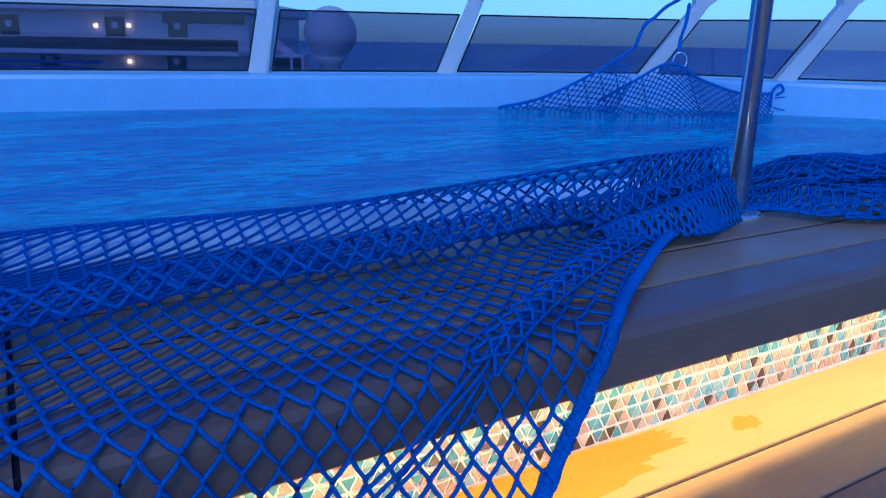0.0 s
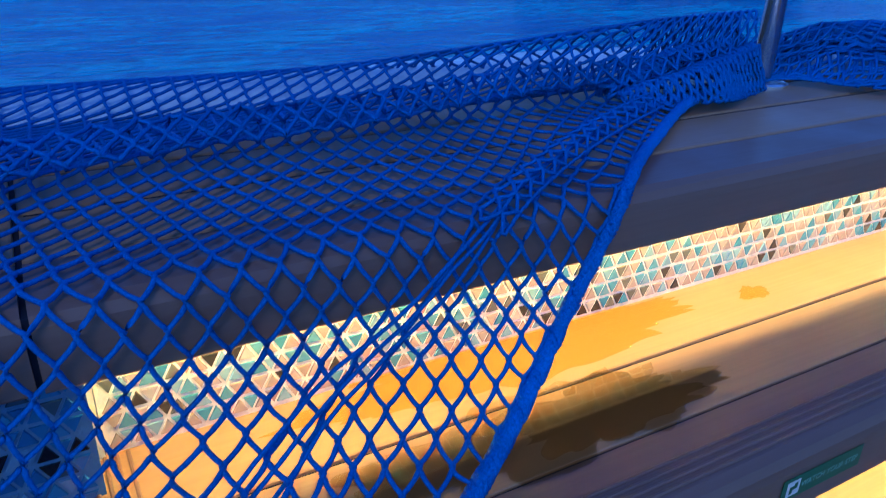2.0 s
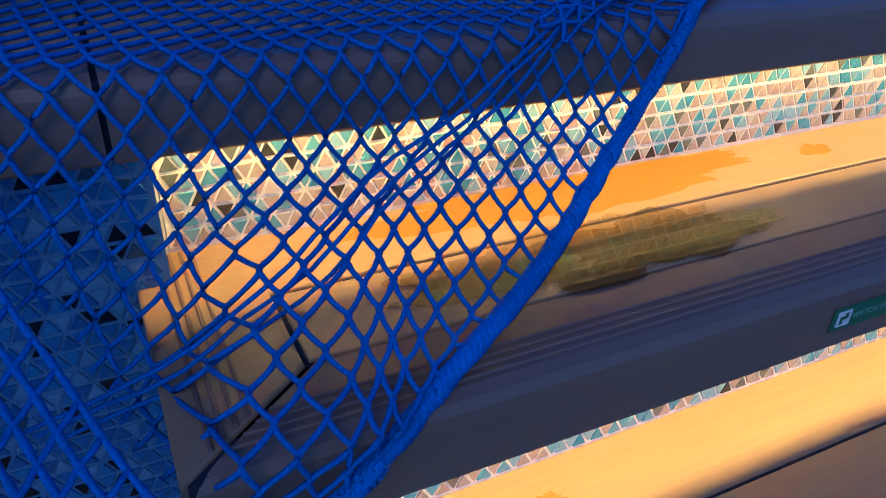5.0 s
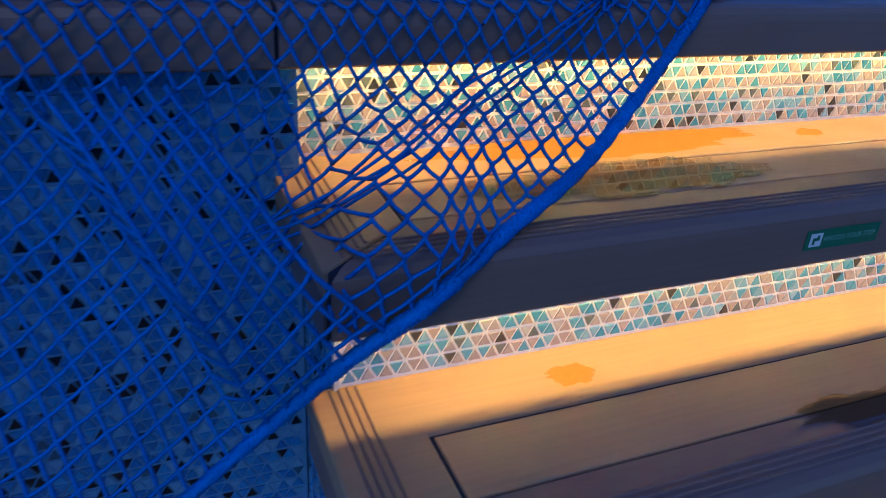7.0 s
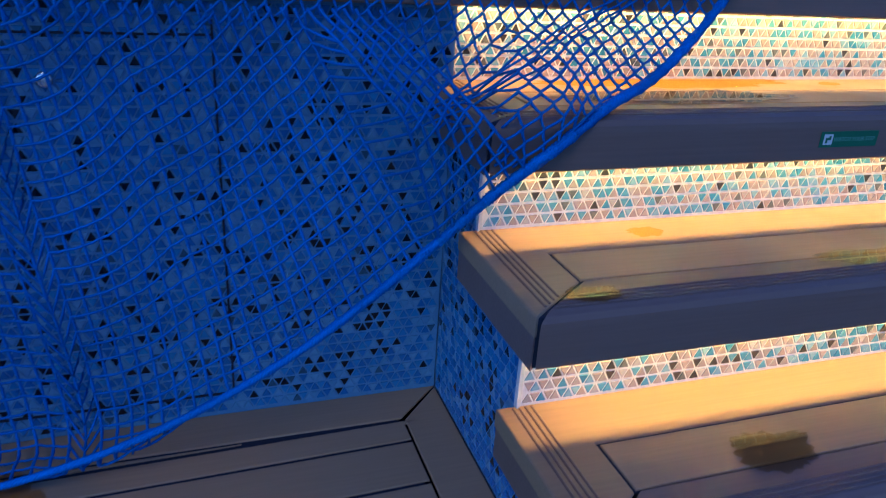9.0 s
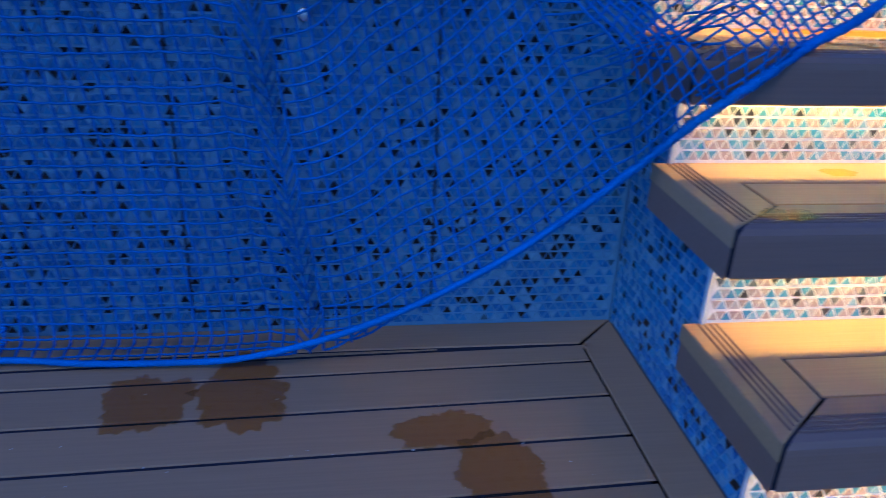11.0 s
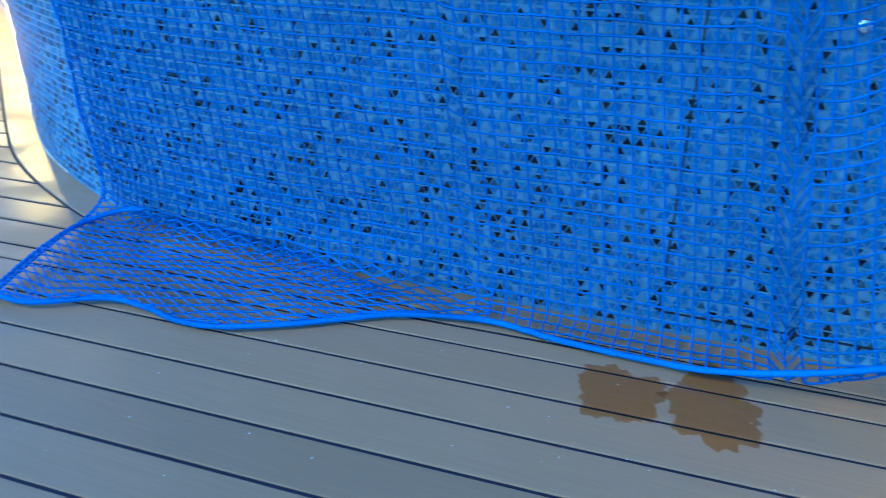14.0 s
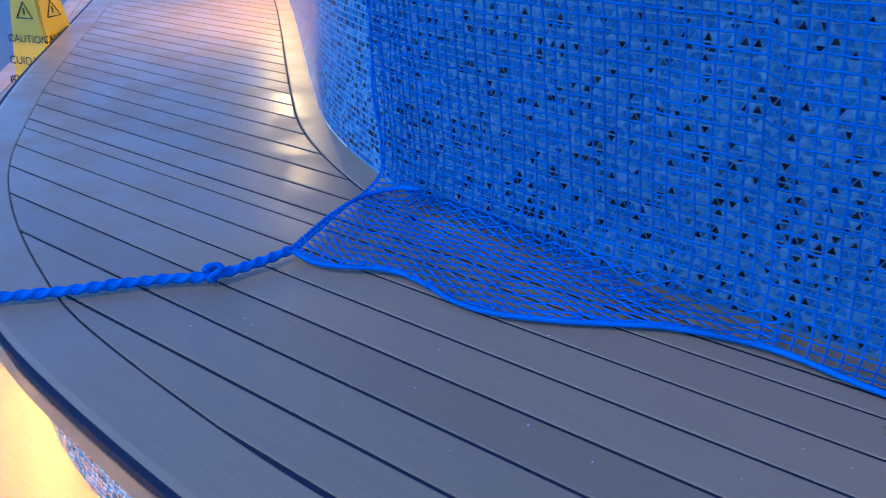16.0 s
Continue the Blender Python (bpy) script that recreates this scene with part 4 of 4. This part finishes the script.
# heap of net past the pole, lying along the bend of the rim
def heap_column(t, layer):
    x = 1.13 + 1.05 * t
    c = Vector((x, 0.33 - 0.36 * t - 0.10 * t * t, 0.80))
    side = Vector((0.45, 0.89, 0))
    n1 = noise.noise(Vector((x * 4.0, layer * 2.7, 1.0)))
    n2 = noise.noise(Vector((x * 5.0, layer * 1.7, 5.0)))
    hgt = (0.066 + 0.020 * n1 + 0.010 * layer) * (0.55 + 0.45 * ease(t, 0.0, 0.15))
    side = side * (0.45 + 0.55 * ease(t, 0.0, 0.18))
    pts = [c + side * 0.16 + Vector((0, 0, 0.0)), c + side * (0.13 + 0.02 * n2) + Vector((0, 0, hgt * 0.8)), c + side * (0.03 + 0.05 * n1) + Vector((0, 0, hgt)),
           c - side * (0.03 + 0.04 * n2) + Vector((0, 0, hgt * 0.75)), c + side * 0.02 * layer + Vector((0, 0, hgt * 0.45 + 0.01)), c - side * (0.08 + 0.02 * n1) + Vector((0, 0, hgt * 0.5)),
           c - side * (0.15 + 0.03 * n2) + Vector((0, 0, 0.012))]
    out = spline(pts, 5)
    acc = [0.0]
    for p, q in zip(out, out[1:]):
        acc.append(acc[-1] + (q - p).length)
    return out, acc


for layer in range(3):
    hc = [heap_column(kk / 30, layer) for kk in range(31)]
    part("crumpled_net", netting(hc, 0.021, 40, 0.0026, slack=0.012), NET, safety_net, "crumpled heap of net beside the pole", soft=True)

# ---- net hung up on the far side of the pool ----
far_net = thing("hanging_net", pose(0, 0, 0), "blue net hung from a windscreen post into the pool", "net")
def sheet(top, low, n, half, rows, name):
    T, L = spline(top, 6), spline(low, 6)
    colsx = []
    for i in range(n + 1):
        f = i / n
        a = T[min(int(f * (len(T) - 1)), len(T) - 1)]
        b = L[min(int(f * (len(L) - 1)), len(L) - 1)]
        line = [a.lerp(b, g / 6) + Vector((0, -0.03 * math.sin(g / 6 * math.pi), -0.03 * math.sin(g / 6 * math.pi))) for g in range(7)]
        acc = [0.0]
        for p, q in zip(line, line[1:]):
            acc.append(acc[-1] + (q - p).length)
        colsx.append((line, acc))
    part(name, netting(colsx, half, rows, 0.0040, sides=4), NET, far_net, soft=True)
    bm = bmesh.new()
    tube(bm, T, 0.010, 6)
    part("hem_rope", bm, ROPE, far_net, soft=True)


sheet([(0.32, 4.9, 0.67), (0.60, 4.92, 0.735), (0.92, 4.95, 0.89), (1.19, 4.98, 1.06)], [(0.33, 4.88, 0.63), (0.62, 4.80, 0.60), (0.95, 4.7, 0.60), (1.20, 4.9, 0.895)], 26, 0.022, 24, "net_sheet")
sheet([(0.95, 4.85, 0.72), (1.19, 4.88, 0.86), (1.41, 4.9, 0.968), (1.62, 4.9, 0.865), (1.88, 4.9, 0.785), (2.08, 4.9, 0.79)], [(0.95, 4.7, 0.60), (1.2, 4.65, 0.60), (1.45, 4.6, 0.60), (1.7, 4.6, 0.60), (1.9, 4.65, 0.60), (2.09, 4.8, 0.66)], 34, 0.022, 26, "net_sheet")
bm = bmesh.new()
tube(bm, spline([(1.19, 4.98, 1.06), (1.25, 5.02, 1.2), (1.33, 5.1, 1.25), (1.46, 5.3, 1.33), (1.66, 5.5, 1.42)], 6), 0.012, 6)
part("tie_rope", bm, ROPE, far_net, "rope that ties the net to the post", soft=True)
bm = bmesh.new()
tube(bm, spline([(1.47, 4.95, 1.03), (1.48, 4.98, 1.12), (1.51, 5.0, 1.22), (1.58, 5.2, 1.34)], 6), 0.012, 6)
part("tie_rope", bm, ROPE, far_net, "rope that ties the net to the post", soft=True)
bm = bmesh.new()
ringp = [Vector((1.475 + 0.045 * math.cos(t), 4.93, 0.985 + 0.05 * math.sin(t))) for t in [i * math.pi / 10 for i in range(21)]]
tube(bm, ringp, 0.005, 6)
part("shackle", bm, STEEL, far_net, "steel ring in the net's corner", soft=True)
bm = bmesh.new()
tube(bm, spline([(2.08, 4.9, 0.70), (2.08, 4.9, 0.80), (2.12, 4.9, 0.845), (2.15, 4.9, 0.81), (2.11, 4.9, 0.78)], 6), 0.009, 6)
tube(bm, spline([(2.10, 4.9, 0.76), (2.3, 4.88, 0.79), (2.6, 4.85, 0.84), (3.0, 4.8, 0.87)], 6), 0.004, 5)
tube(bm, spline([(2.10, 4.9, 0.70), (2.25, 4.88, 0.67), (2.4, 4.86, 0.66), (2.6, 4.8, 0.65)], 6), 0.004, 5)
part("line", bm, ROPE, far_net, "thin slack line", soft=True)

# ---- panel joints and lock on the tiled wall ----
for x0, x1, z0, z1 in ((-0.388, -0.3845, 0.045, 0.70), (-0.857, -0.8535, 0.045, 0.70), (-0.857, -0.3845, 0.043, 0.0465), (-0.857, -0.3845, 0.676, 0.6795)):
    part("panel_joint", box(x0, x1, -0.0034, 0.004, z0, z1), GAP, wall, "dark joint round an access panel")
bm = bmesh.new()
tube(bm, [Vector((-0.62, 0.002, 0.612)), Vector((-0.62, -0.006, 0.612)), Vector((-0.62, -0.0075, 0.612))], [0.012, 0.012, 0.008], 20)
part("panel_lock", bm, STEEL, wall, "small round steel lock", soft=True)

# ---- puddles ----
def puddle(a, b, ra, rb, z, seed, turn=0.0, damp=False):
    bm = bmesh.new()
    ring = []
    for i in range(110):
        t = i / 110 * 2 * math.pi
        k = 1 + 0.42 * noise.noise(Vector((math.cos(t) * 1.6, math.sin(t) * 1.6, seed * 3.7))) + 0.16 * noise.noise(Vector((math.cos(t) * 4, math.sin(t) * 4, seed * 1.3))) + 0.16 * noise.noise(Vector((math.cos(t) * 9, math.sin(t) * 9, seed * 2.1)))
        x, yy = math.cos(t) * ra * k, math.sin(t) * rb * k
        ring.append((x * math.cos(turn) - yy * math.sin(turn), x * math.sin(turn) + yy * math.cos(turn)))
    top = [bm.verts.new((x * 0.985, yy * 0.985, 0.0011)) for x, yy in ring]
    low = [bm.verts.new((x, yy, 0.0004)) for x, yy in ring]
    bm.faces.new(top)
    for i in range(110):
        j = (i + 1) % 110
        bm.faces.new((low[i], low[j], top[j], top[i]))
    ob = new("lit_damp_patch" if damp else "puddle", mesh_of("puddle", bm, DAMP_LIT if damp else PUDDLE))
    ob.visible_shadow = False
    ob.matrix_world = FRAME @ pose(a, -b, z + 0.00005 * seed)
    if damp:
        return tagged(ob, "damp patch on the step boards, strip light orange put into its tint", "damp patch", "damp patches")
    return tagged(ob, "shallow brown puddle of water on the boards", "puddle", "puddles")


puddle(-0.90, 0.235, 0.075, 0.085, 0, 3)
puddle(-0.745, 0.22, 0.085, 0.10, 0, 5)
puddle(-0.40, 0.345, 0.075, 0.055, 0, 8, 0.2)
puddle(-0.325, 0.46, 0.07, 0.09, 0, 11, 0.3)
puddle(0.40, 0.105, 0.20, 0.055, 0.6, 14)
puddle(0.46, 0.108, 0.12, 0.050, 0.6, 16)
puddle(0.45, -0.020, 0.27, 0.046, 0.6, 19, damp=True)
puddle(0.81, 0.0, 0.025, 0.016, 0.6, 21, damp=True)
puddle(0.28, 0.220, 0.034, 0.018, 0.4, 23, damp=True)
puddle(0.60, 0.375, 0.10, 0.026, 0.4, 26)
puddle(0.07, 0.41, 0.045, 0.022, 0.4, 29)
puddle(0.32, 0.55, 0.06, 0.045, 0.2, 31)

# ---- step sticker ----
def sticker():
    e = thing("step_sticker", FRAME @ pose(0.630, -FRONT[3] - 0.0008, 0.5575, 90, 0, 0), "green safety sticker with white lettering on the step edge", "sticker")
    part("plate", box(-0.062, 0.062, -0.0135, 0.0135, 0, 0.0006), GREEN, e)
    part("pictogram", prism([(-0.055, -0.009), (-0.036, -0.009), (-0.036, 0.009), (-0.055, 0.009)], 0.0006, 0.0010), STICKER, e, "white pictogram square")
    part("arrow", prism([(-0.051, -0.006), (-0.047, -0.006), (-0.047, -0.001), (-0.040, -0.001), (-0.040, 0.006), (-0.0445, 0.006), (-0.0445, 0.003), (-0.051, 0.003)], 0.0010, 0.0013), GREEN, e, "green arrow on the pictogram")
    letters("WATCH YOUR STEP", e, PRINT, 0.0098, (0.011, -0.0035, 0.0007), Matrix.Identity(4))


def letters(text, parent, material, size, at, turn):
    cu = bpy.data.curves.new("lettering", 'FONT')
    cu.body, cu.size, cu.align_x, cu.extrude = text, size, 'CENTER', 0.0002
    tmp = bpy.data.objects.new("lettering_source", cu)
    me = bpy.data.meshes.new_from_object(tmp)
    bpy.data.objects.remove(tmp)
    me.materials.clear()
    me.materials.append(material)
    ob = new("lettering", me)
    ob.parent = parent
    ob.matrix_local = Matrix.Translation(at) @ turn
    return tagged(ob, "printed words: " + text.lower())


sticker()

# ---- caution pylon on the lower deck ----
def caution_pylon():
    e = thing("caution_pylon", pose(-5.25, -1.665, -0.4, 0, 0, 52), "yellow four-sided plastic wet-floor caution pylon with black lettering", "caution sign")
    bm = bmesh.new()
    rings = []
    for h, w in ((0.0, 0.155), (0.015, 0.155), (0.04, 0.150), (0.90, 0.055), (0.92, 0.045)):
        rings.append([bm.verts.new((sx * w, sy * w, h)) for sx, sy in ((-1, -1), (1, -1), (1, 1), (-1, 1))])
    for a, b in zip(rings, rings[1:]):
        for i in range(4):
            bm.faces.new((a[i], a[(i + 1) % 4], b[(i + 1) % 4], b[i]))
    bm.faces.new(rings[0][::-1]); bm.faces.new(rings[-1])
    bmesh.ops.bevel(bm, geom=[x for x in bm.edges if abs(x.verts[0].co.z - x.verts[1].co.z) > 0.3], offset=0.012, segments=3, affect='EDGES')
    part("body", bm, YELLOW, e)
    lean = math.degrees(math.atan2(0.095, 0.86))
    for q in range(4):
        side = Matrix.Rotation(q * math.pi / 2, 4, 'Z')
        for text, h, size in (("CAUTION", 0.335, 0.062), ("CUIDADO", 0.215, 0.060), ("ATTENTION", 0.11, 0.052)):
            w = 0.150 - (h - 0.04) * 0.1105
            m = side @ Matrix.Translation((0, -w - 0.0015, h)) @ Matrix.Rotation(radians(90 - lean), 4, 'X')
            letters(text, e, BLACK, 1.0 * size * w / 0.125, m.translation, m.to_3x3().to_4x4())
        h = 0.475
        w = 0.150 - (h - 0.04) * 0.1105
        m = side @ Matrix.Translation((0, -w - 0.0015, h)) @ Matrix.Rotation(radians(90 - lean), 4, 'X')
        bm = bmesh.new()
        tri = [Vector((-0.05, -0.01, 0)), Vector((0.05, -0.01, 0)), Vector((0, 0.075, 0)), Vector((-0.05, -0.01, 0))]
        tube(bm, tri, 0.004, 5)
        tube(bm, [Vector((0, 0.008, 0)), Vector((0, 0.042, 0))], 0.004, 5)
        ob = part("warning_symbol", bm, BLACK, e, "black warning triangle")
        ob.matrix_local = m


caution_pylon()

# ---- beyond the windscreen: the ship's upper works, radome, sea ----
def upper_works():
    e = thing("ship_superstructure", pose(0, 24, 0), "white ship superstructure with lit doors and railed balconies", "building")
    part("wall", box(-34, -6.3, 0, 8, -14, 1.75), PAINT, e)
    part("roof", box(-34.3, -5.9, -0.6, 8.3, 1.75, 2.1, 0.05), PAINT, e)
    part("roof_house", box(-9.3, -6.6, 0.5, 5, 2.1, 2.9, 0.05), PAINT, e)
    part("window_band", box(-8.95, -6.4, -0.03, 0.05, 1.42, 1.72), DARK, e, "dark strip of windows")
    for z in (0.62, -0.45):
        part("balcony", box(-34, -6.3, -1.3, 0.0, z - 0.14, z, 0.02), PAINT, e)
        rail = part("railing", box(-34, -6.3, -1.30, -1.26, z, z + 0.34), DARK, e, "dark glazed balcony railing")
        part("handrail", box(-34, -6.3, -1.32, -1.24, z + 0.34, z + 0.38), PAINT, rail)
    for x, z in ((-13.75, 0.64), (-10.45, 0.64), (-8.5, 0.64), (-8.6, -0.43), (-17, 0.64), (-12.6, -0.43)):
        d = part("door", box(x - 0.3, x + 0.3, -0.05, 0.05, z, z + 0.95, 0.01), DARK, e, "dark door with a round port")
        bm = bmesh.new()
        tube(bm, [Vector((x, -0.05, z + 0.7)), Vector((x, -0.07, z + 0.7))], 0.11, 16)
        part("porthole", bm, PAINT, d)
    for x, z in ((-11.03, 1.30), (-10.0, 1.32), (-10.07, 0.24)):
        lamp = part("wall_lamp", box(x - 0.05, x + 0.05, -0.14, 0.0, z - 0.05, z + 0.07, 0.02), BULB, e, "warm lit wall lamp")
    for k in range(5):
        part("awning", box(-16.5, -10.3 - 0.15 * k, -1.7 - 0.25 * k, -1.4 - 0.25 * k, 0.22 - 0.16 * k, 0.30 - 0.16 * k, 0.03), NAVY, e, "stacked blue covers")


upper_works()


def radome():
    e = thing("radome", pose(-3.75, 24, 1.2), "grey-white satellite radome ball on a pedestal", "radome")
    bm = bmesh.new()
    bmesh.ops.create_uvsphere(bm, u_segments=32, v_segments=20, radius=0.82)
    part("dome", bm, PAINT, e, soft=True)
    bm = bmesh.new()
    tube(bm, [Vector((0, 0, -3.0)), Vector((0, 0, -0.95)), Vector((0, 0, -0.7))], [0.3, 0.34, 0.6], 18)
    part("pedestal", bm, PAINT, e, soft=True)
    bm = bmesh.new()
    tube(bm, [Vector((-2.3, 0.3, 0.05)), Vector((-0.5, 0.3, -1.3))], 0.16, 12)
    part("brace", bm, PAINT, e, soft=True)
    part("locker", box(-1.9, -0.8, -0.2, 0.6, -1.4, -0.65, 0.03), PAINT, e, "equipment locker with dark panels")
    part("panel", box(-1.75, -1.25, -0.23, -0.19, -1.25, -0.75), DARK, e, "dark locker panel")
    part("panel", box(-1.15, -0.9, -0.23, -0.19, -1.25, -0.75), DARK, e, "dark locker panel")


radome()
sea = tagged(new("water_sea", mesh_of("water_sea", prism([(3000 * math.cos(i * math.pi / 24), 3000 * math.sin(i * math.pi / 24)) for i in range(48)], -15, -14), SEA)), "calm grey-blue sea to the horizon", "sea", kind="structure")

# white strip for light gleaming on the caulked far foot of the wall
bm = bmesh.new()
foot_line = [p for p in resample([q for q in WALL if q.x < -2.6], 0.03)]
tube(bm, [p + Vector((0.004, -0.004, 0.004)) for p in foot_line], [0.002 + 0.006 * max(0.0, noise.noise(p * 7)) for p in foot_line], 6)
part("caulking", bm, STICKER, wall, "white strip for the gleam of light along the caulked wall foot", soft=True)


# the bunched end of the net in front of the pole
def bunch_column(t, layer):
    x = 0.72 + 0.34 * t
    c = Vector((x, 0.225 + 0.05 * t, 0.815))
    half_w = (0.035 + 0.05 * ease(t, 0.0, 0.6)) * (1 - 0.55 * t * t)
    n1 = noise.noise(Vector((x * 5.0, layer * 2.7, 11.0)))
    n2 = noise.noise(Vector((x * 6.0, layer * 1.7, 15.0)))
    hgt = 0.03 + 0.045 * t + 0.012 * n1
    pts = [c + Vector((0, half_w * (1 + 0.2 * n2), 0.005)), c + Vector((0, half_w * 0.55, hgt)), c + Vector((0, half_w * (0.1 + 0.3 * n1), hgt * 0.8)), c + Vector((0, half_w * 0.3, hgt * 0.45)),
           c + Vector((0, -half_w * (0.5 + 0.2 * n2), hgt * 0.8)), c + Vector((0, -half_w * 0.9, hgt * 0.3)), c + Vector((0, -half_w * 1.15, 0.0))]
    return measured(spline(pts, 5))


for layer in range(2):
    bc = [bunch_column(kk / 24, layer) for kk in range(25)]
    part("crumpled_net", netting(bc, 0.020, 40, 0.0026, slack=0.010), NET, safety_net, "tightly bunched net by the pole", soft=True)

# Strip added beside the glow lamp; no fixture is known there
part("led_strip", ribbon(offset_line([p for p in LEFT_LINE if p.x < -3.9], 0.0), offset_line([p for p in LEFT_LINE if p.x < -3.9], 0.010), 0.712, 0.718), LED, wall, "strip light added to go with the lamp for the far glow")

# a slanting fold of the net, pulled tight from the pole down over the ledge's edge
FOLD = resample(spline([(0.74, 0.165, 0.832), (0.613, 0.106, 0.830), (0.487, 0.039, 0.826), (0.385, -0.022, 0.816), (0.335, -0.050, 0.795), (0.272, -0.070, 0.760), (0.21, -0.092, 0.732),
                        (0.14, -0.118, 0.700), (0.06, -0.145, 0.655), (-0.03, -0.145, 0.610), (-0.14, -0.105, 0.550)], 8), 0.03)


def fold_strip(line, width, height, half, up, label):
    """A narrow rolled fold of netting along a line."""
    cols = []
    for i, p in enumerate(line):
        t = (line[min(i + 1, len(line) - 1)] - line[max(i - 1, 0)]).normalized()
        side = t.cross(up).normalized()
        rise = side.cross(t)
        cols.append(measured(spline([p + side * width, p + side * width * 0.3 + rise * height, p - side * width * 0.35 + rise * height, p - side * width], 4)))
    return part("tight_fold", netting(cols, half, 8, 0.0022), NET, safety_net, label, soft=True)


fold_strip([p for p in FOLD if p.z > 0.775], 0.017, 0.008, 0.0125, Vector((0, -0.3, 0.95)), "fold of the net pulled tight over the ledge")
bm = bmesh.new()
for i in range(3):
    line = [p + Vector(((i - 1.0) * 0.013, 0, (1.0 - i) * 0.006)) * ease(0.84 - p.z, 0.0, 0.1) + noise.noise_vector(p * 14 + Vector((i * 3, 0, 0))) * 0.008 for p in FOLD if p.z < 0.83]
    tube(bm, line, 0.0020, 5)
part("tight_fold", bm, NET, safety_net, "cords pulled tight in a slanting fold", soft=True)
FOOT = resample(spline([(-2.15, 0.0, 0.03), (-2.02, 0.012, 0.03), (-1.89, 0.002, 0.028), (-1.68, -0.035, 0.026), (-1.50, -0.092, 0.022), (-1.36, -0.118, 0.018)], 8), 0.03)
fold_strip(FOOT, 0.026, 0.014, 0.015, Vector((0, -0.4, 0.9)), "bunched net along the foot of the wall")

# white specks standing for water droplets on the deck boards
rnd = random.Random(77)
bm = bmesh.new()
for i in range(70):
    a, b, r = rnd.uniform(-2.3, -0.15), rnd.uniform(0.2, 0.8), rnd.uniform(0.0007, 0.0022)
    ring = [bm.verts.new((a + math.cos(k * 1.047) * r * rnd.uniform(0.6, 1.3), -b + math.sin(k * 1.047) * r * rnd.uniform(0.6, 1.3), 0.0006)) for k in range(6)]
    tip = bm.verts.new((a, -b, 0.0012))
    for k in range(6):
        bm.faces.new((ring[k], ring[(k + 1) % 6], tip))
fleck = part("white_fleck", bm, STICKER, DECK, "small white specks standing for water droplets on the boards")
tagged(fleck, "small white specks standing for water droplets on the boards", kind="stuff")
